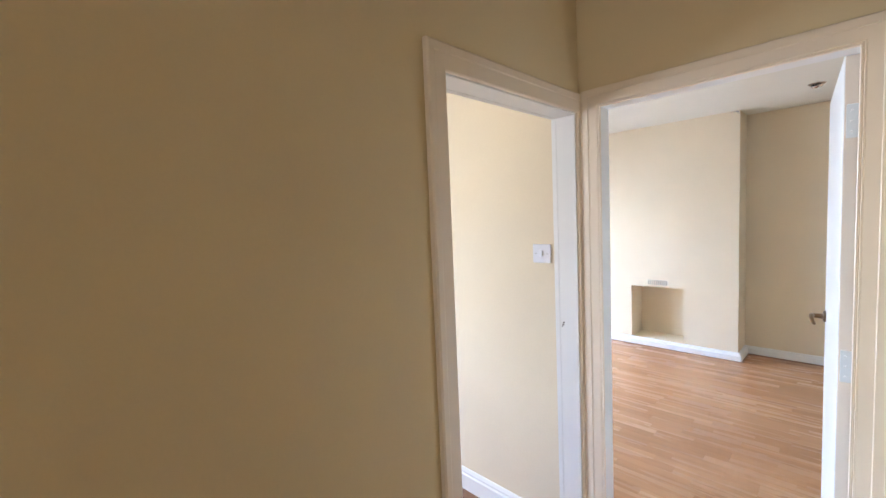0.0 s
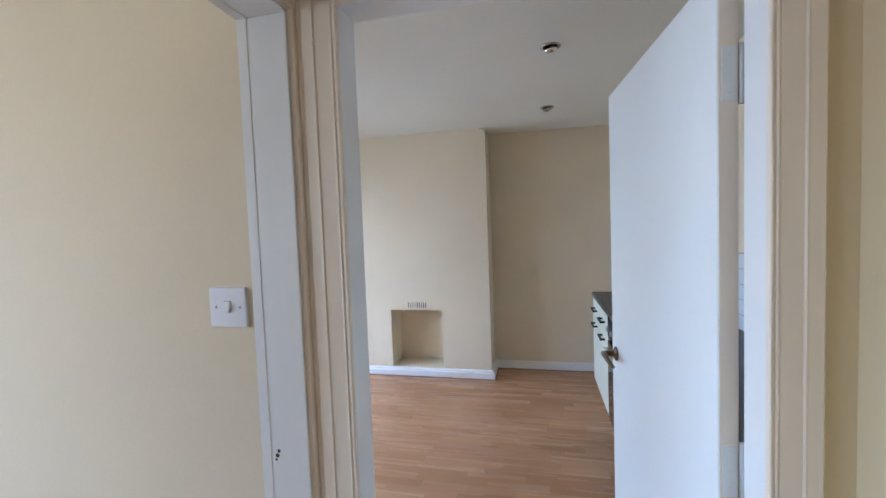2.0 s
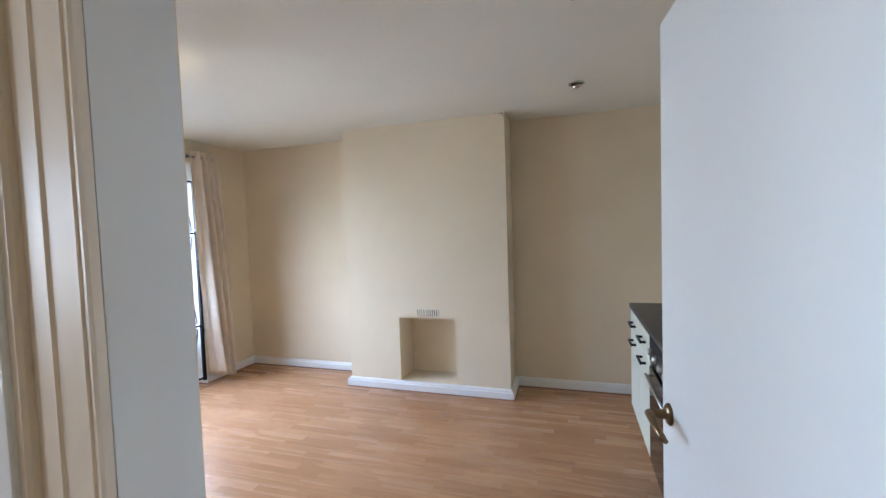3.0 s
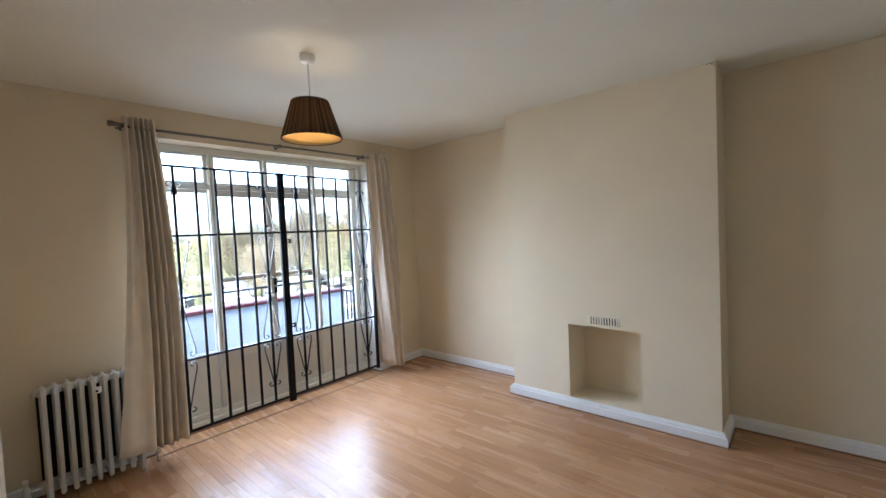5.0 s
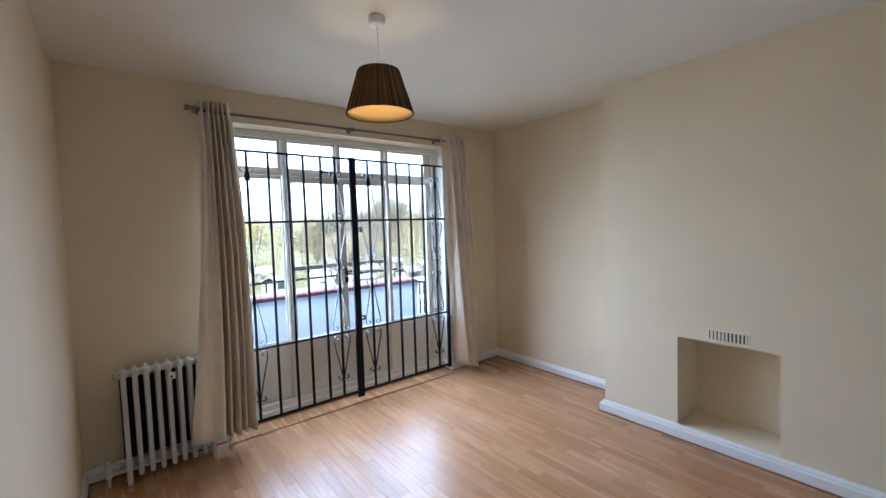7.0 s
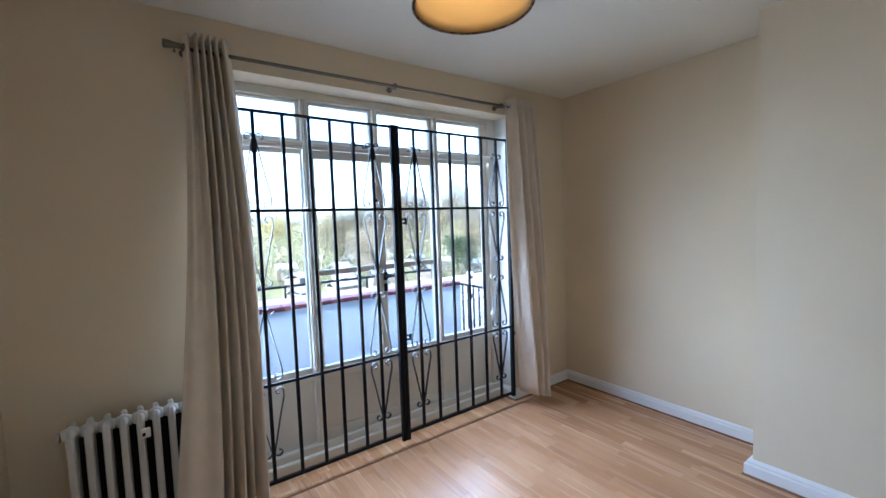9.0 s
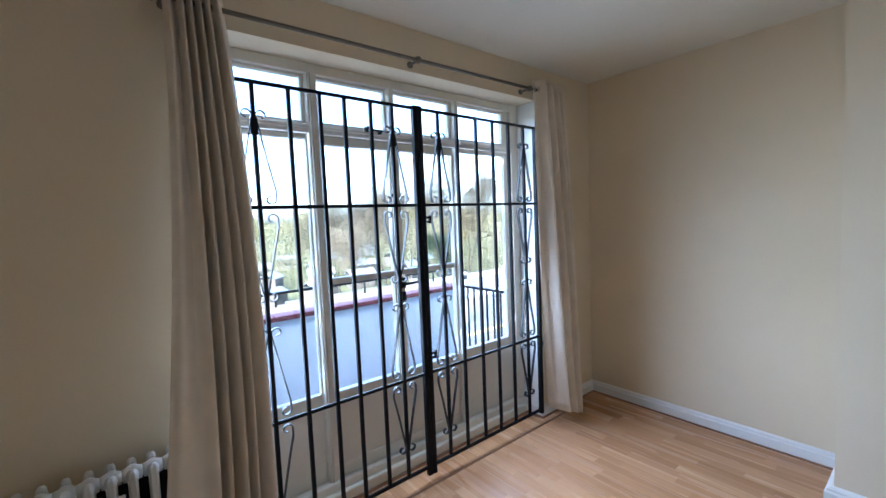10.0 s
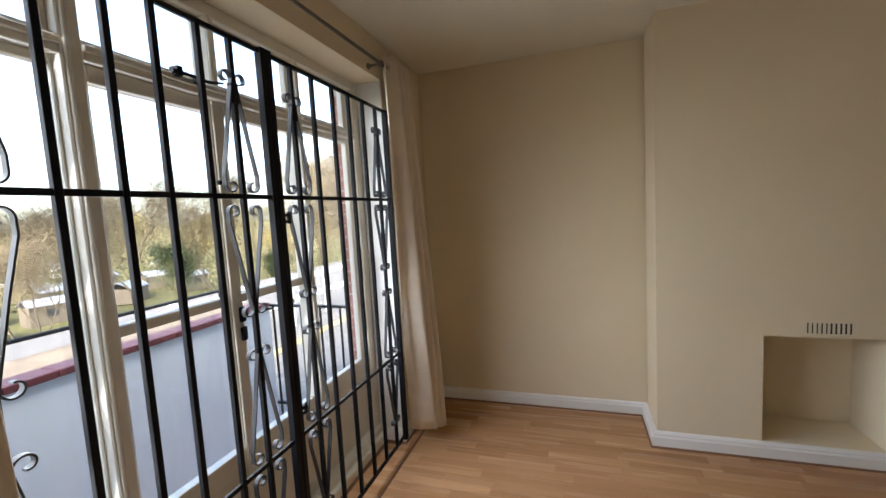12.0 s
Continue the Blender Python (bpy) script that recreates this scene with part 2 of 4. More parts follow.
CAPPING = mat("tan_capping_felt", (0.26, 0.21, 0.155), 0.95, vary=0.18, scale=5, fine=110, bump=0.15, depth=0.004, spec=0.06)
QUARRY = mat("red_quarry_floor", (0.16, 0.10, 0.09), 0.6, vary=0.15, scale=4, fine=70, bump=0.05)
DECK = mat("grey_deck_asphalt", (0.17, 0.163, 0.152), 0.9, vary=0.2, scale=3, fine=160, bump=0.15, depth=0.004, spec=0.06)
YELLOW = mat("yellow_line_paint", (0.42, 0.33, 0.10), 0.8, vary=0.15, scale=6, fine=90)
WHITEOUT = mat("white_outdoor_paint", (0.62, 0.62, 0.60), 0.55, vary=0.08, scale=4, fine=60)
GROUND = mat("rough_grass_and_earth", (0.11, 0.105, 0.05), 0.95, vary=0.4, scale=0.09, fine=2.2, bump=0.1, depth=0.08, spec=0.06)
BARK = mat("bark", (0.105, 0.088, 0.066), 0.9, vary=0.35, scale=6, fine=50, bump=0.2, depth=0.01, stretch=(1, 1, 0.25), spec=0.06)
SPRING = mat("yellow_spring_twigs", (0.18, 0.15, 0.06), 0.85, vary=0.3, scale=0.5, fine=9, bump=0, piece=0.4, spec=0.06)
TWIG = mat("grey_brown_twigs", (0.15, 0.125, 0.085), 0.85, vary=0.3, scale=0.5, fine=9, bump=0, piece=0.3, spec=0.06)
OLIVE = mat("olive_twigs", (0.17, 0.145, 0.065), 0.85, vary=0.3, scale=0.5, fine=9, bump=0, piece=0.4, spec=0.06)
IVY = mat("dark_ivy_leaves", (0.03, 0.055, 0.018), 0.6, vary=0.4, scale=0.8, fine=9, bump=0, piece=0.3)
FARWOOD = patchy("far_wood_foliage", ((0.055, 0.058, 0.032), (0.12, 0.105, 0.058), (0.17, 0.148, 0.082), (0.095, 0.108, 0.052), (0.205, 0.175, 0.10)), 0.045)
ROOFS = mat("pale_shed_roof", (0.22, 0.24, 0.26), 0.6, vary=0.15, scale=1.5, fine=30, piece=0.4)
SHEDWOOD = mat("shed_boards", (0.13, 0.11, 0.085), 0.85, vary=0.25, scale=3, fine=40, piece=0.5)
DRAIN = mat("dark_water_butt", (0.03, 0.04, 0.045), 0.5, vary=0.2)

# ---- building blocks ----


def box(bm, x0, x1, y0, y1, z0, z1):
    v = [bm.verts.new(p) for p in ((x0, y0, z0), (x1, y0, z0), (x1, y1, z0), (x0, y1, z0), (x0, y0, z1), (x1, y0, z1), (x1, y1, z1), (x0, y1, z1))]
    for q in ((3, 2, 1, 0), (4, 5, 6, 7), (0, 1, 5, 4), (1, 2, 6, 5), (2, 3, 7, 6), (3, 0, 4, 7)):
        bm.faces.new([v[i] for i in q])
    return v


def boxes(*sizes, bevel=0.0, seg=1):
    bm = bmesh.new()
    for s in sizes:
        box(bm, *s)
    if bevel:
        bmesh.ops.bevel(bm, geom=bm.edges[:], offset=bevel, segments=seg, affect="EDGES", profile=0.5)
    return bm


def tube(bm, path, radius, sides=10, cap=True):
    """A round bar along a path; radius is one number or one a point."""
    path = [Vector(p) for p in path]
    rad = radius if isinstance(radius, (list, tuple)) else [radius] * len(path)
    rings, side = [], None
    for i, p in enumerate(path):
        way = (path[min(i + 1, len(path) - 1)] - path[max(i - 1, 0)]).normalized()
        if side is None or abs(side.dot(way)) > 0.95:
            side = way.cross(Vector((0, 0, 1))) if abs(way.z) < 0.9 else way.cross(Vector((1, 0, 0)))
        side = (side - way * side.dot(way)).normalized()
        up = way.cross(side)
        rings.append([bm.verts.new(p + rad[i] * (math.cos(a) * side + math.sin(a) * up)) for a in (2 * math.pi * k / sides for k in range(sides))])
    for a, b in zip(rings, rings[1:]):
        for k in range(sides):
            f = bm.faces.new((a[k], a[(k + 1) % sides], b[(k + 1) % sides], b[k]))
            f.smooth = True
    if cap:
        bm.faces.new(rings[0][::-1])
        bm.faces.new(rings[-1])
    return bm


def lathe(bm, profile, m, sides=24):
    """A turned shape: profile of (radius, height) about m's z axis."""
    rings = [[bm.verts.new(m @ Vector((r * math.cos(2 * math.pi * k / sides), r * math.sin(2 * math.pi * k / sides), h))) for k in range(sides)] for r, h in profile]
    for a, b in zip(rings, rings[1:]):
        for k in range(sides):
            f = bm.faces.new((a[k], a[(k + 1) % sides], b[(k + 1) % sides], b[k]))
            f.smooth = True
    bm.faces.new(rings[0][::-1])
    bm.faces.new(rings[-1])
    return bm


def ribbon(bm, path, x0, x1, thick):
    """A flat bar bent along a path of (y, z), as deep as x0 to x1."""
    rows = []
    for i, (y, z) in enumerate(path):
        a, b = path[max(i - 1, 0)], path[min(i + 1, len(path) - 1)]
        d = Vector((b[0] - a[0], b[1] - a[1])).normalized() * thick / 2
        rows.append([bm.verts.new(p) for p in ((x0, y - d.y, z + d.x), (x1, y - d.y, z + d.x), (x1, y + d.y, z - d.x), (x0, y + d.y, z - d.x))])
    for a, b in zip(rows, rows[1:]):
        for k in range(4):
            bm.faces.new((a[k], a[(k + 1) % 4], b[(k + 1) % 4], b[k]))
    bm.faces.new(rows[0][::-1])
    bm.faces.new(rows[-1])
    return bm


def sweep_plan(path, profile):
    """A moulding along a path in plan; profile of (out, z), out to the right of the way."""
    bm = bmesh.new()
    pts = [Vector(p) for p in path]
    rows = []
    for i, p in enumerate(pts):
        ways = []
        if i > 0:
            ways.append((p - pts[i - 1]).normalized())
        if i < len(pts) - 1:
            ways.append((pts[i + 1] - p).normalized())
        rights = [Vector((w.y, -w.x)) for w in ways]
        n = sum(rights, Vector((0, 0))).normalized()
        n = n / n.dot(rights[0])
        rows.append([bm.verts.new((p.x + n.x * d, p.y + n.y * d, z)) for d, z in profile])
    k = len(profile)
    for a, b in zip(rows, rows[1:]):
        for j in range(k):
            bm.faces.new((a[j], b[j], b[(j + 1) % k], a[(j + 1) % k]))
    bm.faces.new(rows[0])
    bm.faces.new(rows[-1][::-1])
    return bm


def casing_mesh(w, h, profile, place):
    """A mitred door casing round an opening w by h; profile of (out, proud); place turns (u, proud, z) into the world."""
    bm = bmesh.new()
    rows = []
    for sx, top in ((0, 0), (0, 1), (1, 1), (1, 0)):
        rows.append([bm.verts.new(place(w + d if sx else -d, v, h + d if top else 0.0)) for d, v in profile])
    k = len(profile)
    for a, b in zip(rows, rows[1:]):
        for j in range(k):
            bm.faces.new((a[j], b[j], b[(j + 1) % k], a[(j + 1) % k]))
    bm.faces.new(rows[0])
    bm.faces.new(rows[-1][::-1])
    return bm


def mesh_of(name, bm, material):
    bmesh.ops.recalc_face_normals(bm, faces=bm.faces[:])
    me = bpy.data.meshes.new(name)
    bm.to_mesh(me)
    bm.free()
    me.materials.append(material)
    return me


def thing(name, bm=None, material=None, label="", category="", group="", kind="", m=None):
    ob = new(name, mesh_of(name, bm, material) if bm else None)
    if m is not None:
        ob.matrix_world = m
    return tagged(ob, label, category, group, kind)


def part(name, bm, material, parent, label="", m=None):
    ob = new(name, mesh_of(name, bm, material))
    ob.parent = parent
    if m is not None:
        ob.matrix_local = m
    return tagged(ob, label)


def structure(name, bm, material, label, category):
    return thing(name, bm, material, label, category, kind="structure")


def slab(axis, a0, a1, c0, c1, z0, z1, openings=()):
    """A wall along axis ('x' or 'y') from a0 to a1, c0 to c1 thick, with openings (from, to, bottom, top) through it."""
    bm = bmesh.new()
    put = (lambda p, q, r, s: box(bm, p, q, c0, c1, r, s)) if axis == "x" else (lambda p, q, r, s: box(bm, c0, c1, p, q, r, s))
    at = a0
    for p, q, r, s in sorted(openings):
        put(at, p, z0, z1)
        if r > z0:
            put(p, q, z0, r)
        if s < z1:
            put(p, q, s, z1)
        at = q
    put(at, a1, z0, z1)
    return bm


# ---- the shell ----
H = 2.49
structure("wall_west", slab("y", 1.878, 5.40, -0.25, 0.0, -0.02, H, [(2.64, 4.74, -0.02, 2.265)]), CREAM, "cream painted wall around the gated balcony doors", "wall")
structure("wall_north", boxes((-0.25, 2.3, 5.40, 5.60, -0.02, H), (2.3, 4.66, 5.372, 5.60, -0.02, H)), CREAM, "cream painted alcove walls beside the chimney breast", "wall")
bm = bmesh.new()
CXS, CZS, NICHE_BACK = (1.522, 2.05, 2.605, 3.092), (-0.02, 0.085, 0.692, H), 5.36
front = [[bm.verts.new((x, 5.035, z)) for z in CZS] for x in CXS]
for i in range(3):
    for j in range(3):
        if (i, j) != (1, 1):
            bm.faces.new((front[i][j], front[i + 1][j], front[i + 1][j + 1], front[i][j + 1]))
hole = [front[1][1], front[2][1], front[2][2], front[1][2]]
deep = [bm.verts.new((v.co.x, NICHE_BACK, v.co.z)) for v in hole]
for k in range(4):
    bm.faces.new((hole[k], hole[(k + 1) % 4], deep[(k + 1) % 4], deep[k]))
bm.faces.new(deep)
rim = [front[i][0] for i in range(4)] + [front[3][1], front[3][2]] + [front[i][3] for i in (3, 2, 1, 0)] + [front[0][2], front[0][1]]
rear = [bm.verts.new((v.co.x, 5.372, v.co.z)) for v in rim]
for k in range(12):
    bm.faces.new((rim[k], rim[(k + 1) % 12], rear[(k + 1) % 12], rear[k]))
bm.faces.new(rear[::-1])
bmesh.ops.bevel(bm, geom=[e for e in bm.edges if abs(e.verts[0].co.y - 5.035) < 1e-5 and abs(e.verts[1].co.y - 5.035) < 1e-5 and len(e.link_faces) == 2 and e.calc_face_angle() > 0.5], offset=0.006, segments=2, affect="EDGES", profile=0.5)
structure("chimney_breast", bm, CREAM, "cream plastered chimney breast with an empty square hearth niche", "chimney breast")
chip = bmesh.new()
for cx, cz, r in ((3.075, 2.478, 0.010), (3.060, 2.483, 0.007), (3.045, 2.481, 0.006), (3.02, 2.485, 0.004), (3.084, 2.462, 0.005)):
    lathe(chip, [(r, 0), (r * 0.8, 0.0008)], pose(cx, 5.035, cz, 90), 7)
part("chipped_plaster", chip, MORTAR, bpy.data.objects["chimney_breast"], "chipped plaster at the top corner")
structure("wall_south", slab("x", -0.25, 4.66, 1.775, 1.878, -0.02, H, [(3.17, 3.98, -0.02, 2.02)]), CREAM, "cream painted wall with the doorway to the hall", "wall")
structure("wall_hall_end", slab("x", 3.1, 4.06, 1.765, 1.775, -0.02, H, [(3.17, 3.98, -0.02, 2.02)]), HALL_CREAM, "yellowish cream hall end wall around the doorway", "wall")
structure("wall_east", slab("y", 1.878, 5.60, 4.66, 4.82, -0.02, H), CREAM, "cream painted wall behind the kitchen units", "wall")
structure("wall_hall_west", slab("y", -2.2, 1.765, 3.09, 3.1, -0.02, H, [(0.945, 1.755, -0.02, 1.985)]), HALL_CREAM, "yellowish cream hall wall with a doorway", "wall")
structure("wall_bedroom_east", slab("y", -1.9, 1.765, 3.0, 3.09, -0.02, H, [(0.945, 1.755, -0.02, 1.985)]), CREAM, "cream bedroom wall with its doorway", "wall")
structure("wall_hall_east", slab("y", -2.2, 1.765, 4.06, 4.2, -0.02, H), HALL_CREAM, "yellowish cream painted hall wall", "wall")
structure("wall_hall_south", slab("x", 3.0, 4.2, -2.35, -2.2, -0.02, H), HALL_CREAM, "yellowish cream painted hall wall", "wall")
structure("wall_bedroom_north", slab("x", 0.0, 3.0, 1.755, 1.775, -0.02, H), CREAM, "cream painted bedroom wall with a light switch", "wall")
structure("wall_bedroom_south", slab("x", -0.25, 3.0, -2.05, -1.9, -0.02, H), CREAM, "cream painted bedroom wall", "wall")
structure("wall_bedroom_west", slab("y", -1.9, 1.775, -0.25, 0.0, -0.02, H, [(-0.8, 1.0, 0.9, 2.1)]), CREAM, "cream painted bedroom wall with its window opening", "wall")
structure("ceiling_living_room", boxes((-0.25, 4.82, 1.878, 5.6, H, H + 0.12)), CEILING, "white painted plaster ceiling", "ceiling")
structure("ceiling_hall", boxes((3.0, 4.2, -2.35, 1.878, H, H + 0.12)), CEILING, "white painted hall ceiling", "ceiling")
structure("ceiling_bedroom", boxes((-0.25, 3.0, -2.05, 1.878, H, H + 0.12)), CEILING, "white painted bedroom ceiling", "ceiling")
structure("roof", boxes((-0.6, 5.2, -2.6, 5.9, H + 0.13, H + 0.5)), FELT, "brown felted flat roof", "roof")
structure("floor_hall", boxes((3.0, 4.2, -2.35, 1.775, -0.12, 0.0)), BEAD, "dark wooden hall floor", "floor")
structure("floor_bedroom", boxes((-0.25, 3.0, -2.05, 1.775, -0.12, 0.0)), BEAD, "dark wooden bedroom floor", "floor")
floor = structure("floor", boxes((-0.25, 4.82, 1.775, 5.6, -0.14, -0.007)), BEAD, "glossy warm beech laminate floor in short strips", "floor")

# ---- skirting, beading, door frames ----
SKIRT = [(0, 0.0), (0.018, 0.0), (0.018, 0.062), (0.013, 0.070), (0.013, 0.078), (0.007, 0.087), (0, 0.09)]
BEADING = [(0.018, 0.0), (0.027, 0.0), (0.026, 0.005), (0.022, 0.008), (0.018, 0.009)]
RUNS = [([(-0.17, 4.74), (0, 4.74), (0, 5.40), (1.522, 5.40)], 1.0),
        ([(1.522, 5.40), (1.522, 5.035), (3.092, 5.035), (3.092, 5.372)], 1.8),
        ([(3.092, 5.372), (4.66, 5.372)], 1.0),
        ([(3.11, 1.878), (0, 1.878), (0, 2.64), (-0.17, 2.64)], 1.0)]
for run, deep in RUNS:
    structure("baseboard", sweep_plan(run, [(d * deep, z) for d, z in SKIRT]), GLOSS, "white gloss painted wooden skirting board", "skirting board")
    structure("trim", sweep_plan(run, [(d + 0.018 * (deep - 1), z) for d, z in BEADING]), BEAD, "dark brown beading between skirting and floor", "beading")
TALL = [(0, 0.0), (0.02, 0.0), (0.02, 0.085), (0.014, 0.093), (0.014, 0.104), (0.006, 0.118), (0, 0.12)]
structure("baseboard", sweep_plan([(0, 1.755), (2.97, 1.755)], TALL), GLOSS, "white gloss painted bedroom skirting board", "skirting board")
structure("baseboard", sweep_plan([(4.06, 1.765), (4.06, -2.2), (3.1, -2.2), (3.1, 0.9)], TALL), GLOSS, "white gloss painted hall skirting board", "skirting board")
structure("trim", sweep_plan([(0.068, 2.66), (0.068, 4.9)], [(0, 0.0005), (0.016, 0.0005), (0.014, 0.003), (0.002, 0.003)]), BEAD, "dark brown strip across the floor at the balcony doors", "floor strip")

structure("trim", sweep_plan([(0, 1.755), (3.0, 1.755)], [(0, 2.36), (0.015, 2.365), (0.05, 2.40), (0.09, 2.445), (0.115, 2.475), (0.12, H), (0, H)]), CEILING, "white plaster coving along the bedroom ceiling", "coving")

CASING = [(0, 0.0), (0, 0.009), (0.002, 0.012), (0.005, 0.012), (0.0068, 0.0105), (0.009, 0.0105), (0.0105, 0.0128), (0.0125, 0.0128), (0.0142, 0.0118), (0.046, 0.0135), (0.049, 0.016), (0.052, 0.0155), (0.0725, 0.0155), (0.076, 0.012), (0.076, 0)]

CASING_FLAT = [(0, 0.0), (0, 0.010), (0.004, 0.013), (0.046, 0.015), (0.050, 0.018), (0.070, 0.019), (0.076, 0.015), (0.076, 0)]


def door_frame(name, label, along, c0, c1, a0, a1, h, sides, stop, thick=0.012):
    """A lining with stops in an opening through a wall, and a moulded casing on the sides given."""
    def at(a, c):
        return (a, c) if along == "x" else (c, a)

    def bar(bm, p0, p1, q0, q1, z0, z1):
        (x0, y0), (x1, y1) = at(p0, q0), at(p1, q1)
        box(bm, min(x0, x1), max(x0, x1), min(y0, y1), max(y0, y1), z0, z1)
    bm = bmesh.new()
    bar(bm, a0 - 0.028, a0, c0, c1, 0, h)
    bar(bm, a1, a1 + 0.028, c0, c1, 0, h)
    bar(bm, a0 - 0.028, a1 + 0.028, c0, c1, h, h + 0.02)
    bmesh.ops.bevel(bm, geom=bm.edges[:], offset=0.0015, segments=1, affect="EDGES")
    frame_ob = structure(name, bm, GLOSS, label, "door frame")
    s0, s1 = stop
    bm = bmesh.new()
    bar(bm, a0, a0 + thick, s0, s1, 0, h - thick)
    bar(bm, a1 - thick, a1, s0, s1, 0, h - thick)
    bar(bm, a0, a1, s0, s1, h - thick, h)
    part("door_stop", bm, GLOSS, frame_ob)
    for c, d, inset in sides:
        def place(u, v, z):
            x, y = at(a0 + inset + u, c + d * v)
            return (x, y, z)
        part("casing", casing_mesh(a1 - a0 - 2 * inset, h - inset, CASING if along == "x" else CASING_FLAT, place), CASINGPAINT, frame_ob)
    return frame_ob


hall_frame = door_frame("door_frame_1", "white gloss moulded door frame with an empty strike plate", "x", 1.765, 1.878, 3.178, 3.952, 1.994, [(1.765, -1, 0.019), (1.878, 0.5, -0.004)], (1.768, 1.845), 0.016)
bed_frame = door_frame("door_frame_2", "white gloss moulded bedroom door frame with a chipped latch side", "y", 3.0, 3.1, 0.975, 1.735, 1.962, [(3.1, 1, -0.006)], (2.99, 3.012), 0.0012)
part("fillet", boxes((3.1, 3.1235, 1.7515, 1.765, 0, 2.046), bevel=0.002), CASINGPAINT, hall_frame)
part("strike_plate", boxes((3.1775, 3.1800, 1.850, 1.876, 0.97, 1.10), bevel=0.001), GLOSS, hall_frame, "painted-over steel strike plate")
part("keyhole", boxes((3.1795, 3.1812, 1.856, 1.868, 1.0, 1.045)), DARK, hall_frame, "dark latch hole")
chip = bmesh.new()
for cx, cz, r in ((3.030, 1.072, 0.004), (3.026, 1.062, 0.005), (3.023, 1.053, 0.003)):
    lathe(chip, [(r, 0), (r * 0.7, 0.0012)], pose(cx, 1.735, cz, 90), 7)
part("chipped_paint", chip, SLOT, bed_frame, "chipped paint at the old latch")

# ---- the open door ----
door = thing("door_1", label="white painted flush door standing open on the doorway", category="door", kind="structure", m=pose(3.900, 1.863, 0, 0, 0, 4.85))
part("leaf", boxes((0, 0.037, 0, 0.762, 0.012, 1.985), bevel=0.002), DOORWHITE, door)
# The hall's warm light is put into this strip's cream colour.
part("hinge_edge_tint", boxes((0.002, 0.035, -0.0011, 0.0, 0.016, 1.981)), CASINGPAINT, door, "hinge edge tinted cream for the hall's warm light")
for z in (0.22, 0.99, 1.74):
    hg = part("hinge", boxes((0.006, 0.033, -0.0025, 0.0, z, z + 0.1), bevel=0.001), DOORWHITE, door, "painted-over butt hinge")
    bm = bmesh.new()
    tube(bm, [(0.043, 0.002, z - 0.004), (0.043, 0.002, z + 0.104)], 0.006, 10)
    part("knuckle", bm, GLOSS, hg)
    bm = bmesh.new()
    for k in range(3):
        lathe(bm, [(0.003, 0), (0.0022, 0.0006)], pose(0.018, -0.0025, z + 0.018 + 0.032 * k, 90), 10)
    part("screw", bm, GLOSS, hg)
for side in (-1, 1):
    x = 0.0 if side < 0 else 0.037
    turn = pose(x, 0.705, 1.05, 0, 90 * side, 0)
    bm = bmesh.new()
    lathe(bm, [(0.026, 0), (0.026, 0.004), (0.021, 0.009), (0.012, 0.010), (0.010, 0.028), (0.0095, 0.05)], turn, 24)
    hd = part("door_handle", bm, BRASS, door, "worn brass lever handle on a round rose")
    bm = bmesh.new()
    xs = x + side * 0.046
    tube(bm, [(xs, 0.705, 1.05), (xs + side * 0.002, 0.68, 1.052), (xs + side * 0.003, 0.645, 1.05), (xs, 0.61, 1.043), (xs - side * 0.006, 0.594, 1.036)], [0.0105, 0.010, 0.0085, 0.0075, 0.005], 12)
    part("lever", bm, BRASS, hd)

# ---- balcony window and french doors ----
win = structure("window_1", boxes((-0.23, -0.165, 2.64, 2.70, 0.0, 2.265), (-0.23, -0.165, 4.665, 4.74, 0.0, 2.265), (-0.23, -0.165, 2.70, 4.665, 2.215, 2.265),
                (-0.23, -0.165, 2.70, 4.665, 0.0, 0.10), bevel=0.003), FRAMEWHITE, "white painted timber window frame with four top lights over balcony doors", "window")
for y0, y1, z0 in ((3.178, 3.232, 0.10), (4.128, 4.166, 0.10), (3.645, 3.682, 1.975)):
    part("mullion", boxes((-0.228, -0.16, y0, y1, z0, 2.215), bevel=0.004), FRAMEWHITE, win)
    bm = bmesh.new()
    tube(bm, [(-0.158, (y0 + y1) / 2 - 0.012, z0), (-0.158, (y0 + y1) / 2 - 0.012, 2.215)], 0.007, 8)
    part("beading", bm, FRAMEWHITE, win)
for y0, y1 in ((2.70, 3.178), (3.232, 4.128), (4.166, 4.665)):
    part("transom", boxes((-0.228, -0.163, y0, y1, 1.925, 1.975), (-0.163, -0.150, y0, y1, 1.945, 1.965), bevel=0.003), FRAMEWHITE, win)


def glazed(name, parent, y0, y1, z0, z1, g, label=""):
    """A sash in the window: rails round a pane; g is the glass's (y0, y1, z0, z1)."""
    a, b, c, d = g
    s = part(name, boxes((-0.226, -0.193, y0, a, z0, z1), (-0.226, -0.193, b, y1, z0, z1), (-0.226, -0.193, a, b, z0, c), (-0.226, -0.193, a, b, d, z1), bevel=0.003), FRAMEWHITE, parent, label)
    p = part("pane", boxes((-0.219, -0.215, a - 0.004, b + 0.004, c - 0.004, d + 0.004)), GLASS, s)
    p.visible_shadow = False
    return s


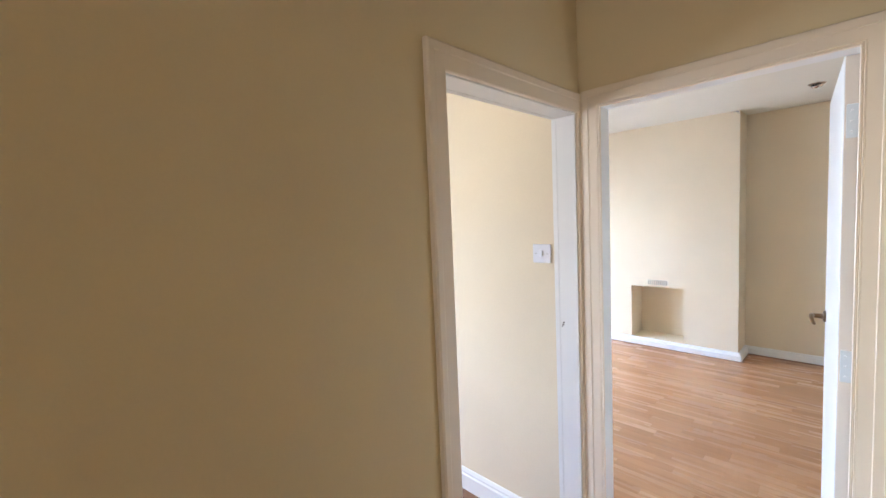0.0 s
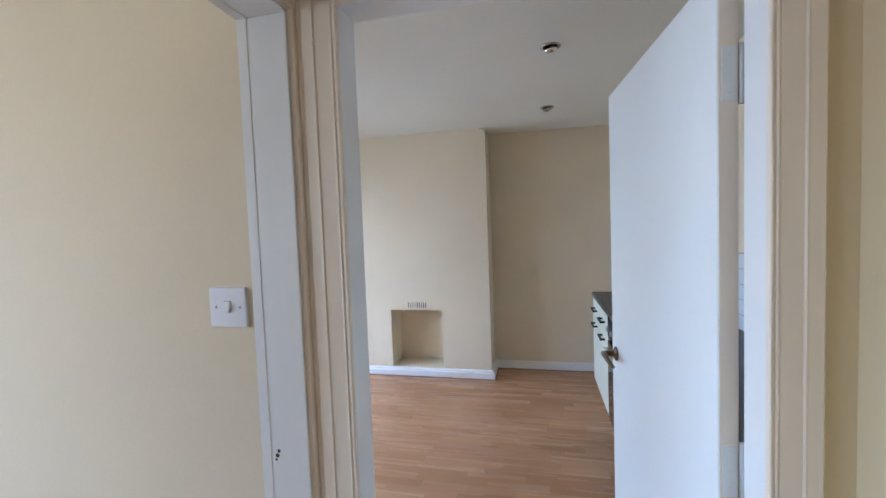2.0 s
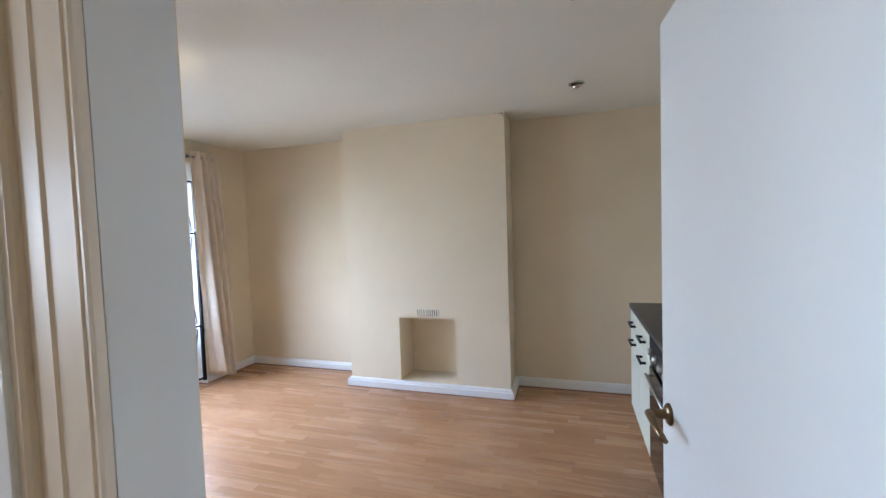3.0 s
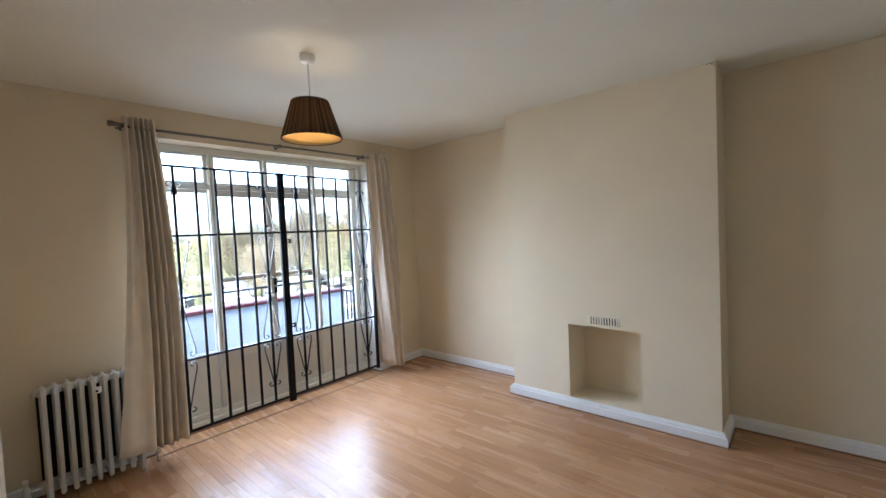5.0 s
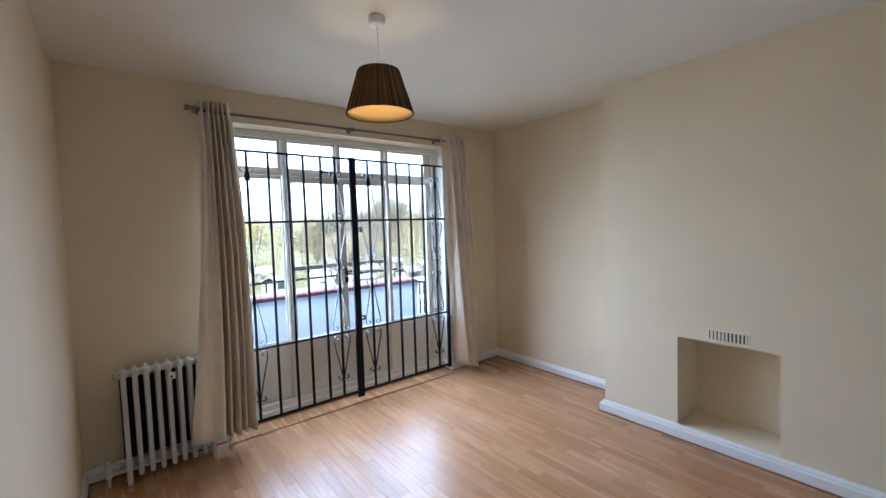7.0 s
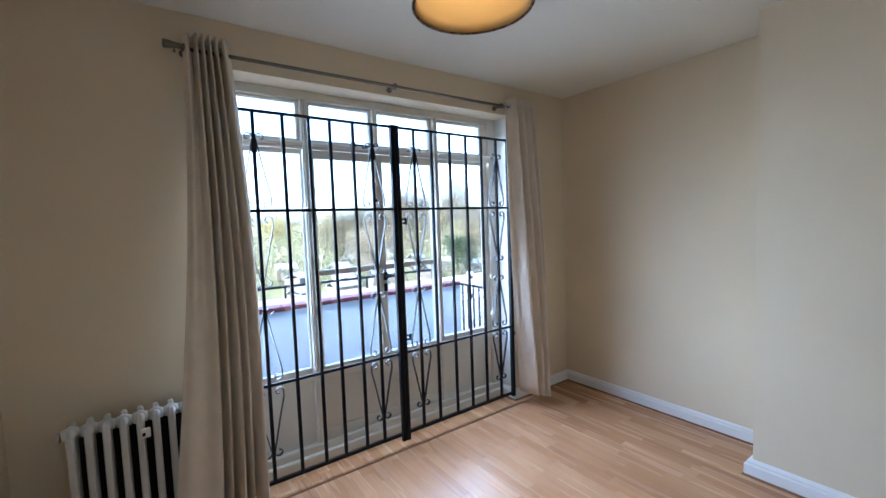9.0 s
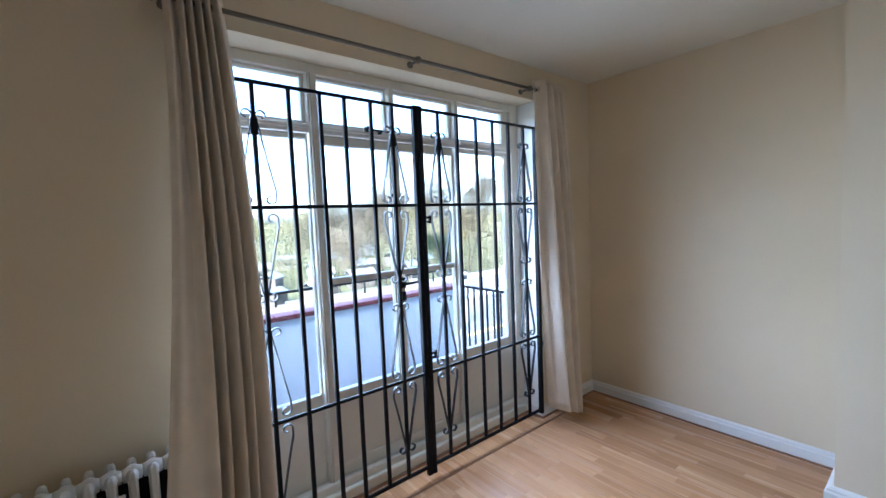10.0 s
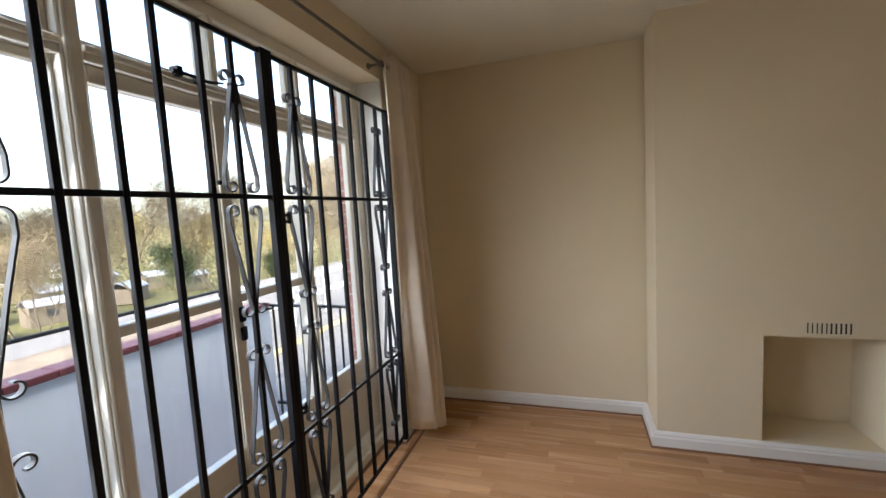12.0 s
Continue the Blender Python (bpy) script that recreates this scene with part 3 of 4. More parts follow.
for y0, y1, a, b in ((2.70, 3.178, 2.735, 3.158), (3.232, 3.645, 3.243, 3.632), (3.682, 4.128, 3.690, 4.105), (4.166, 4.665, 4.176, 4.60)):
    glazed("top_light", win, y0, y1, 1.975, 2.215, (a, b, 1.990, 2.20))
for y0, y1, a, b in ((2.70, 3.178, 2.735, 3.170), (4.166, 4.665, 4.184, 4.612)):
    glazed("side_light", win, y0, y1, 0.50, 1.925, (a, b, 0.585, 1.90))
    part("panel", boxes((-0.225, -0.20, y0, y1, 0.10, 0.50), bevel=0.003), FRAMEWHITE, win)
bm = bmesh.new()
for x1, z0, z1 in ((-0.115, 0.0, 0.066), (-0.140, 0.066, 0.112)):
    box(bm, -0.165, x1, 2.64, 4.74, z0, z1)
bmesh.ops.bevel(bm, geom=bm.edges[:], offset=0.004, segments=2, affect="EDGES")
part("window_sill", bm, FRAMEWHITE, win, "stepped white sill moulding")
structure("trim", sweep_plan([(-0.115, 4.72), (-0.115, 2.66)], [(0.0, 0.0), (0.0, 0.014), (-0.008, 0.012), (-0.014, 0.0)]), BEAD, "dark brown beading under the window sill", "beading")

for name, y0, y1, g0, g1 in (("door_2", 3.234, 3.663, 3.252, 3.648), ("door_3", 3.667, 4.126, 3.716, 4.114)):
    leaf = structure(name, boxes((-0.226, -0.186, y0, g0, 0.102, 1.923), (-0.226, -0.186, g1, y1, 0.102, 1.923), (-0.226, -0.186, g0, g1, 1.875, 1.923), (-0.226, -0.186, g0, g1, 0.49, 0.575),
                     (-0.226, -0.186, g0, g1, 0.102, 0.17), bevel=0.003), FRAMEWHITE, "white glazed balcony door, closed, with a panelled foot", "balcony door")
    part("panel", boxes((-0.222, -0.196, g0, g1, 0.17, 0.49), bevel=0.003), FRAMEWHITE, leaf)
    part("glazing_bar", boxes((-0.226, -0.192, g0, g1, 1.15, 1.185), bevel=0.004), FRAMEWHITE, leaf)
    for z0, z1 in ((0.573, 1.152), (1.183, 1.877)):
        p = part("pane", boxes((-0.219, -0.215, g0 - 0.004, g1 + 0.004, z0, z1)), GLASS, leaf)
        p.visible_shadow = False
    if name == "door_3":
        for z0, z1 in ((1.075, 1.135), (1.0, 1.055)):
            lk = part("lock_plate", boxes((-0.186, -0.172, 3.687, 3.714, z0, z1), bevel=0.005, seg=2), IRON, leaf, "black lock plate")
        bm = bmesh.new()
        tube(bm, [(-0.178, 3.70, 1.105), (-0.135, 3.70, 1.105), (-0.13, 3.72, 1.107), (-0.13, 3.77, 1.11), (-0.133, 3.81, 1.103)], [0.008, 0.008, 0.008, 0.007, 0.005], 8)
        part("door_handle", bm, IRON, leaf, "black lever handle")
        part("rebate_strip", boxes((-0.186, -0.176, 3.655, 3.672, 0.14, 1.915), bevel=0.002), FRAMEWHITE, leaf)
bm = bmesh.new()
lathe(bm, [(0.008, 0), (0.009, 0.012), (0.005, 0.016)], pose(-0.186, 3.655, 1.62, 0, 90, 0), 12)
part("knob", bm, IRON, win, "small black catch knob")
bm = bmesh.new()
tube(bm, [(-0.135, 3.47, 1.965), (-0.13, 3.52, 1.967), (-0.125, 3.60, 1.962), (-0.12, 3.66, 1.972)], [0.009, 0.006, 0.006, 0.004], 8)
box(bm, -0.163, -0.128, 3.485, 3.505, 1.955, 1.985)
box(bm, -0.163, -0.128, 3.56, 3.575, 1.95, 1.97)
part("window_stay", bm, IRON, win, "black iron casement stay")

part("jamb_lining", boxes((-0.163, -0.004, 4.735, 4.7385, 0.09, 2.262)), GLOSS, win, "white painted window reveal")
part("jamb_lining", boxes((-0.163, -0.004, 2.6415, 2.645, 0.09, 2.262)), GLOSS, win, "white painted window reveal")

# ---- security gates ----
GX = 0.04
RAILS = ((0.087, 0.02), (0.622, 0.016), (1.552, 0.016), (2.062, 0.016))


def spiral(cy, cz, r, a0, turns, way, n=14):
    return [(cy + r * (1 - 0.55 * k / n) * math.cos(a0 + way * turns * 2 * math.pi * k / n), cz + r * (1 - 0.55 * k / n) * math.sin(a0 + way * turns * 2 * math.pi * k / n)) for k in range(n + 1)]


def scroll_path(y, zw, zn, side):
    """A bent strip beside the bar at y: wide and curled inwards at zw, drawn to the bar and curled outwards at zn."""
    up = 1 if zw > zn else -1
    r = 0.024
    wide, near = 0.070, 0.007
    first = spiral(y + side * (wide - r), zw - up * r, r, 0 if side > 0 else math.pi, 0.78, side * up)
    last = spiral(y + side * (near + r), zn + up * r, r, math.pi if side > 0 else 0, 0.78, side * up)
    mid = [(y + side * wide, zw - up * 0.06), (y + side * (wide * 0.6 + near * 0.4), zw + (zn - zw) * 0.45)]
    return first[::-1] + mid + last


SCROLLS = ((1.562, 1.953), (1.526, 1.149), (0.643, 1.041), (0.606, 0.226))
scroll_meshes = {}


def security_gate(y_meet, y_hinge, bars, curled, label):
    lo, hi = min(y_meet, y_hinge), max(y_meet, y_hinge)
    g = thing("security_gate", label=label, category="security gate", group="pair of security gates", m=pose(GX, 0, 0))
    for k, (z, s) in enumerate(RAILS):
        part("rail", boxes((-0.006, 0.006, lo, hi, z - s / 2, z + s / 2), bevel=0.0015), IRON, g)
    sgn = 1 if y_hinge > y_meet else -1
    part("meeting_post", boxes((-0.014, 0.014, *sorted((y_meet, y_meet + sgn * 0.027)), 0.04, 2.075), bevel=0.002), IRON, g)
    part("hinge_post", boxes((-0.014, 0.014, *sorted((y_hinge, y_hinge - sgn * 0.028)), 0.06, 2.07), bevel=0.002), IRON, g)
    for y in bars:
        part("bar", boxes((-0.0085, 0.0085, y - 0.0085, y + 0.0085, 0.09, 2.06), bevel=0.0015), IRON, g)
    for y in curled:
        for zw, zn in SCROLLS:
            for side in (-1, 1):
                key = (zw, zn, side)
                if key not in scroll_meshes:
                    scroll_meshes[key] = mesh_of("scroll", ribbon(bmesh.new(), scroll_path(0, zw, zn, side), -0.008, 0.008, 0.0045), LATH)
                ob = new("scroll", scroll_meshes[key])
                ob.parent = g
                ob.location = (0, y, 0)
        part("collar", boxes((-0.011, 0.011, y - 0.014, y + 0.014, 1.85, 1.915), bevel=0.002), IRON, g)
    for z in (1.48, 0.55):
        bm = boxes((-0.01, 0.01, *sorted((y_hinge - sgn * 0.004, y_hinge + sgn * 0.014)), z, z + 0.03), bevel=0.002)
        part("hinge", bm, IRON, g)
    return g


security_gate(3.687, 2.70, [3.016, 3.155, 3.275, 3.413, 3.533, 2.869], [3.533, 2.869], "black wrought-iron security gate with scrolls, closed, half behind a curtain")
gate = security_gate(3.690, 4.69, [3.831, 3.968, 4.12, 4.262, 4.405, 4.55], [3.831, 4.55], "black wrought-iron security gate with scrolls and lock, closed")
for z in (1.455, 0.70):
    bm = boxes((-0.012, 0.012, 3.72, 3.745, z, z + 0.012), (-0.012, 0.012, 3.72, 3.745, z + 0.024, z + 0.036), (0.0, 0.008, 3.738, 3.755, z - 0.004, z + 0.04), bevel=0.0015)
    part("latch", bm, IRON, gate, "black iron latch")

# ---- curtain pole and curtains ----
pole = thing("curtain_pole", label="brown metal curtain pole above the balcony doors", category="curtain pole")
RX, RZ = 0.078, 2.305
bm = bmesh.new()
tube(bm, [(RX, 2.578, RZ - 0.008), (RX, 4.85, RZ - 0.002)], 0.0095, 12)
part("rod", bm, POLE, pole)
for y, s in ((2.578, -1), (4.85, 1)):
    bm = bmesh.new()
    lathe(bm, [(0.0095, 0), (0.013, 0.006), (0.012, 0.02), (0.018, 0.05), (0.019, 0.066), (0.015, 0.07)], pose(RX, y, RZ, -90 * s), 16)
    part("finial", bm, POLE, pole)
for y in (2.592, 3.69, 4.585):
    bm = bmesh.new()
    tube(bm, [(0.001, y, RZ - 0.006), (0.05, y, RZ - 0.006), (RX, y, RZ - 0.006)], 0.007, 10)
    lathe(bm, [(0.018, 0), (0.018, 0.006), (0.010, 0.012)], pose(0.0, y, RZ - 0.006, 0, 90, 0), 16)
    lathe(bm, [(0.014, -0.012), (0.018, -0.006), (0.018, 0.006), (0.014, 0.012)], pose(RX, y, RZ - 0.004, 90), 16)
    if y < 3:
        lathe(bm, [(0.003, -0.034), (0.006, -0.030), (0.006, -0.024), (0.003, -0.02), (0.003, 0.0)], pose(RX, y - 0.04, RZ), 8)
    part("bracket", bm, POLE, pole)


def curtain(name_label, folds, z_top, z_bottom, spread, bulge, seed):
    """A hanging pleated curtain; folds are its crests and hollows in turn, each (y, x) at the pole and (y, x) at the hem."""
    bm = bmesh.new()
    per, nv, rows = 7, 36, []
    nu = per * (len(folds) - 1)
    for j in range(nv + 1):
        v = j / nv
        row = []
        for i in range(nu + 1):
            k = min(i // per, len(folds) - 2)
            f = i / per - k
            ease = f * f * (3 - 2 * f)
            (yt, xt, yb, xb), (yt1, xt1, yb1, xb1) = folds[k], folds[k + 1]
            u = i / nu
            y_hang, x_hang = v ** (spread + (1.2 - spread) * u), v ** 0.8
            top_y, low_y = yt + (yt1 - yt) * f, yb + (yb1 - yb) * f
            top_x, low_x = xt + (xt1 - xt) * ease, xb + (xb1 - xb) * ease
            drift = 0.006 * v * math.sin(4.1 * v + 5 * u + seed)
            x = top_x + (low_x - top_x) * x_hang + drift
            y = top_y + (low_y - top_y) * y_hang + bulge * u * math.sin(math.pi * v) + 0.6 * drift
            z = z_top + (z_bottom + 0.026 * (1 - u) + 0.008 * math.sin(5 * u + seed) - z_top) * v
            row.append(bm.verts.new((x, y, z)))
        rows.append(row)
    for a, b in zip(rows, rows[1:]):
        for i in range(nu):
            bm.faces.new((a[i], a[i + 1], b[i + 1], b[i])).smooth = True
    c = thing("curtain", label=name_label, category="curtain", group="pair of curtains")
    cloth = part("cloth", bm, CURTAIN, c)
    mod = cloth.modifiers.new("thickness", "SOLIDIFY")
    mod.thickness, mod.offset = 0.003, 0
    for i, (p, q) in enumerate(zip(folds, folds[1:])):
        y = (p[0] + q[0]) / 2
        bm = bmesh.new()
        ring = [(RX + 0.020 * math.cos(t), y + 0.005 * (-1) ** i * math.cos(t), RZ + 0.020 * math.sin(t)) for t in (2 * math.pi * n / 14 for n in range(15))]
        tube(bm, ring, 0.003, 6, cap=False)
        part("eyelet", bm, STEEL, c)
    return c


curtain("cream cotton eyelet curtain drawn aside, hanging over the radiator",
        [(2.585, 0.055, 2.40, 0.25), (2.602, 0.10, 2.45, 0.268), (2.622, 0.045, 2.52, 0.256), (2.638, 0.125, 2.588, 0.29), (2.650, 0.035, 2.602, 0.15), (2.664, 0.13, 2.634, 0.275),
         (2.677, 0.035, 2.642, 0.16), (2.691, 0.13, 2.690, 0.292), (2.704, 0.035, 2.702, 0.15), (2.718, 0.13, 2.732, 0.272), (2.732, 0.035, 2.740, 0.17), (2.748, 0.125, 2.790, 0.292), (2.782, 0.05, 2.803, 0.18)],
        2.362, 0.130, 1.75, 0.033, 3)
curtain("cream cotton eyelet curtain drawn aside beside the gates",
        [(4.600, 0.105, 4.735, 0.06), (4.645, 0.06, 4.745, 0.12), (4.690, 0.13, 4.785, 0.21), (4.730, 0.045, 4.800, 0.12), (4.765, 0.125, 4.835, 0.225), (4.795, 0.04, 4.845, 0.10), (4.825, 0.125, 4.875, 0.245),
         (4.855, 0.04, 4.890, 0.09), (4.890, 0.12, 4.915, 0.20), (4.940, 0.05, 4.945, 0.06)],
        2.362, 0.062, 1.3, 0.03, 8)

# ---- radiator ----
rad = thing("radiator", label="old white cast-iron column radiator standing under the curtain", category="radiator")


def radiator_section(foot):
    bm = bmesh.new()
    low = 0.0 if foot else 0.045
    for x in (0.075, 0.165):
        outline = [(0.02, low), (0.75, low + 0.001), (0.95, low + 0.010), (1.0, low + 0.022), (1.0, 0.12), (0.96, 0.16), (0.96, 0.60), (1.0, 0.64), (1.0, 0.668), (0.92, 0.682), (0.65, 0.690), (0.02, 0.692)]
        rings = []
        for w, z in outline:
            ring = []
            for k in range(16):
                a = 2 * math.pi * k / 16
                groove = 0.010 if k in (0, 8) else (-0.002 if k in (1, 7, 9, 15) else 0.0)
                ring.append(bm.verts.new((x + w * (0.026 * math.cos(a) - math.copysign(groove, math.cos(a))), w * 0.0142 * math.sin(a), z)))
            rings.append(ring)
        for a, b in zip(rings, rings[1:]):
            for k in range(16):
                bm.faces.new((a[k], a[(k + 1) % 16], b[(k + 1) % 16], b[k])).smooth = True
        bm.faces.new(rings[0][::-1])
        bm.faces.new(rings[-1])
    for z in (0.105, 0.658):
        tube(bm, [(0.06, 0, z), (0.10, 0, z + (0.008 if z > 0.3 else 0)), (0.14, 0, z + (0.008 if z > 0.3 else 0)), (0.18, 0, z)], [0.014, 0.018, 0.018, 0.014], 10)
        tube(bm, [(0.12, -0.0282, z), (0.12, -0.014, z + 0.002), (0.12, 0.0, z + 0.004), (0.12, 0.014, z + 0.002), (0.12, 0.0282, z)], [0.021, 0.024, 0.028, 0.024, 0.021], 12)
    return bm


plain, footed = mesh_of("section", radiator_section(False), RADIATOR), mesh_of("section", radiator_section(True), RADIATOR)
for k in range(9):
    ob = new("section", footed if k in (0, 8) else plain)
    ob.parent = rad
    ob.location = (0.012, 2.093 + 0.0562 * k, 0)
for y, s in ((2.06, -1), (2.573, 1)):
    bm = bmesh.new()
    lathe(bm, [(0.02, 0), (0.02, 0.012), (0.012, 0.016)], pose(0.132, y + s * 0.0, 0.655, -90 * s), 12)
    part("plug", bm, STEEL, rad)
    bm = bmesh.new()
    yv = 1.995 if s < 0 else 2.635
    tube(bm, [(0.132, y, 0.10), (0.132, yv + s * -0.012, 0.10)], 0.011, 10)
    tube(bm, [(0.132, yv, 0.0), (0.132, yv, 0.06)], 0.009, 10)
    lathe(bm, [(0.012, 0.055), (0.018, 0.065), (0.018, 0.125), (0.011, 0.13), (0.009, 0.155), (0.013, 0.158), (0.012, 0.175)], pose(0.132, yv, 0), 12)
    part("valve", bm, RADIATOR, rad, "painted radiator valve and pipe")
# Near-black sheet added behind the columns, so the gaps look dark.
part("dark_sheet", boxes((0.022, 0.028, 2.07, 2.565, 0.10, 0.615)), DARK, rad, "near-black sheet behind the columns")
part("heat_meter", boxes((0.196, 0.212, 2.318, 2.352, 0.592, 0.632), bevel=0.003), PLASTIC, rad, "small white heat meter")
part("meter_window", boxes((0.2115, 0.213, 2.323, 2.334, 0.602, 0.616)), DARK, rad)

# ---- pendant lamp ----
px, py = 1.46, 3.15
pend = thing("pendant_lamp", label="brown pleated pendant shade with a lit warm bulb under the ceiling", category="pendant lamp")
bm = bmesh.new()
lathe(bm, [(0.038, 0.0), (0.040, -0.008), (0.039, -0.034), (0.033, -0.040), (0.010, -0.044)][::-1], pose(px, py, H), 28)
part("ceiling_rose", bm, GLOSS, pend, "white ceiling rose")
bm = bmesh.new()
tube(bm, [(px, py, H - 0.04), (px + 0.002, py, 2.38), (px - 0.002, py + 0.002, 2.3), (px, py, 2.2)], 0.0035, 8)
part("cable", bm, PLASTIC, pend)
bm = bmesh.new()
lathe(bm, [(0.014, 2.154), (0.018, 2.16), (0.018, 2.19), (0.012, 2.21), (0.006, 2.225)], pose(px, py, 0), 16)
part("lamp_holder", bm, PLASTIC, pend)


def shade_shell(r0, r1, z0, z1, pleats, amp):
    bm = bmesh.new()
    n, rows = pleats * 4, []
    for j in range(9):
        v = j / 8
        r = r0 + (r1 - r0) * v
        rows.append([bm.verts.new((px + (r + amp * math.sin(a * pleats + 0.6 * math.sin(7 * a))) * math.cos(a), py + (r + amp * math.sin(a * pleats + 0.6 * math.sin(7 * a))) * math.sin(a), z0 + (z1 - z0) * v)) for a in (2 * math.pi * k / n for k in range(n))])
    for a, b in zip(rows, rows[1:]):
        for k in range(n):
            bm.faces.new((a[k], a[(k + 1) % n], b[(k + 1) % n], b[k])).smooth = True
    return bm


shade = part("shade", shade_shell(0.160, 0.098, 2.035, 2.235, 46, 0.0035), SHADE, pend)
inner = part("lining", shade_shell(0.156, 0.094, 2.036, 2.234, 12, 0.0), LINING, shade, "pale gold shade lining")
for ob, th in ((shade, 0.0015), (inner, 0.001)):
    mod = ob.modifiers.new("thickness", "SOLIDIFY")
    mod.thickness, mod.offset = th, 0
for r, z in ((0.161, 2.035), (0.0985, 2.235)):
    bm = bmesh.new()
    tube(bm, [(px + r * math.cos(2 * math.pi * k / 40), py + r * math.sin(2 * math.pi * k / 40), z) for k in range(41)], 0.0035, 6, cap=False)
    part("rim", bm, SHADE, shade)
bm = bmesh.new()
for k in range(3):
    a = 2.1 * k
    tube(bm, [(px, py, 2.16), (px + 0.095 * math.cos(a), py + 0.095 * math.sin(a), 2.225)], 0.0015, 5)
part("spider", bm, STEEL, pend)
bm = bmesh.new()
lathe(bm, [(0.004, 2.098), (0.02, 2.102), (0.0265, 2.115), (0.025, 2.13), (0.016, 2.148), (0.013, 2.156)], pose(px, py, 0), 18)
bulb = part("bulb", bm, BULB, pend, "lit warm bulb")
bulb.visible_shadow = False

# ---- ceiling spots ----


def spotlight(x, y):
    s = thing("ceiling_spotlight", label="chrome eyeball spotlight recessed in the ceiling, unlit", category="spotlight", group="ceiling spotlights", m=pose(x, y, H))
    bm = bmesh.new()
    lathe(bm, [(0.056, 0.0), (0.055, -0.004), (0.048, -0.008), (0.041, -0.006), (0.039, 0.0)][::-1], pose(0, 0, 0), 28)
    part("ring", bm, CHROME, s)
    tilt = pose(0, 0, -0.004, 24, -14, 0)
    bm = bmesh.new()
    lathe(bm, [(0.037, 0.0), (0.036, -0.012), (0.031, -0.024), (0.028, -0.026), (0.026, -0.018)][::-1], tilt, 24)
    part("eyeball", bm, CHROME, s)
    bm = bmesh.new()
    lathe(bm, [(0.025, -0.019), (0.012, -0.016), (0.004, -0.015)][::-1], tilt, 20)
    part("lens", bm, PLASTIC, s, "pale unlit lamp face")
    return s


spotlight(3.672, 4.537)
spotlight(3.662, 3.354)

# ---- vent above the hearth niche ----
vent = thing("air_vent", label="white louvred air vent above the hearth niche", category="air vent")
part("frame", boxes((2.216, 2.456, 5.031, 5.035, 0.708, 0.715), (2.216, 2.456, 5.031, 5.035, 0.772, 0.779), (2.216, 2.227, 5.031, 5.035, 0.715, 0.772), (2.445, 2.456, 5.031, 5.035, 0.715, 0.772), bevel=0.001), VENT, vent)
# The shade inside the slots is painted as a flat dark sheet.
part("slot_shade", boxes((2.227, 2.445, 5.0335, 5.035, 0.715, 0.772)), SLOT, vent, "dark sheet painted as the shade inside the slots")
for k in range(11):
    x = 2.227 + k * 0.0205
    part("slat", boxes((x, x + (0.0135 if k < 5 else 0.011), 5.029, 5.0335, 0.715, 0.772), bevel=0.0008), VENT, vent)

# ---- bedroom light switch ----
sw = thing("light_switch", label="white plastic single light switch on the bedroom wall", category="light switch", m=pose(2.917, 1.755, 1.374))
part("plate", boxes((-0.046, 0.046, -0.009, 0.0, -0.043, 0.043), bevel=0.0025, seg=2), PLASTIC, sw)
part("rocker", boxes((-0.009, 0.009, -0.0145, -0.009, -0.013, 0.013), bevel=0.002), PLASTIC, sw, m=pose(0, 0, 0, -7))
for x in (-0.03, 0.03):
    bm = bmesh.new()
    lathe(bm, [(0.0035, 0), (0.003, 0.001)], pose(x, -0.009, 0, 90), 10)
    part("screw", bm, STEEL, sw, "steel screw")

# ---- kitchen run ----
KX = 4.06


def bow_handle(y, z, parent):
    bm = bmesh.new()
    for yy in (y - 0.065, y + 0.065):
        box(bm, KX - 0.042, KX - 0.018, yy - 0.006, yy + 0.006, z - 0.007, z + 0.007)
    box(bm, KX - 0.054, KX - 0.042, y - 0.075, y + 0.075, z - 0.008, z + 0.008)
    bmesh.ops.bevel(bm, geom=bm.edges[:], offset=0.0015, segments=1, affect="EDGES")
    part("handle", bm, IRON, parent, "black bow handle")


def base_unit(y0, y1, label):
    u = thing("kitchen_unit", label=label, category="kitchen unit", group="base units")
    part("carcass", boxes((KX, 4.66, y0 + 0.001, y1 - 0.001, 0.12, 0.865)), UNIT, u)
    part("plinth", boxes((KX + 0.05, KX + 0.068, y0 + 0.001, y1 - 0.001, 0.0, 0.12)), UNIT, u)
    d = part("drawer_front", boxes((KX - 0.018, KX, y0 + 0.003, y1 - 0.003, 0.72, 0.858), bevel=0.002), UNIT, u)
    bow_handle((y0 + y1) / 2, 0.785, d)
    d = part("door", boxes((KX - 0.018, KX, y0 + 0.003, y1 - 0.003, 0.128, 0.714), bevel=0.002), UNIT, u)
    bow_handle((y0 + y1) / 2, 0.655, d)
    return u


base_unit(4.47, 4.87, "pale cream base unit with black handles, ending the run")
base_unit(4.07, 4.47, "pale cream kitchen base unit with black handles beside the oven")
base_unit(2.55, 2.95, "pale cream kitchen base unit behind the open door")
base_unit(2.95, 3.47, "pale cream kitchen base unit beside the oven")
oven = thing("oven", label="black built-under oven with steel knobs under the worktop", category="oven")
part("body", boxes((KX - 0.005, 4.66, 3.472, 4.068, 0.10, 0.865)), BLACKGLASS, oven)
part("door", boxes((KX - 0.022, KX - 0.005, 3.475, 4.065, 0.13, 0.69), bevel=0.003), BLACKGLASS, oven)
part("control_panel", boxes((KX - 0.02, KX - 0.005, 3.475, 4.065, 0.72, 0.86), bevel=0.002), DARK, oven)
bm = bmesh.new()
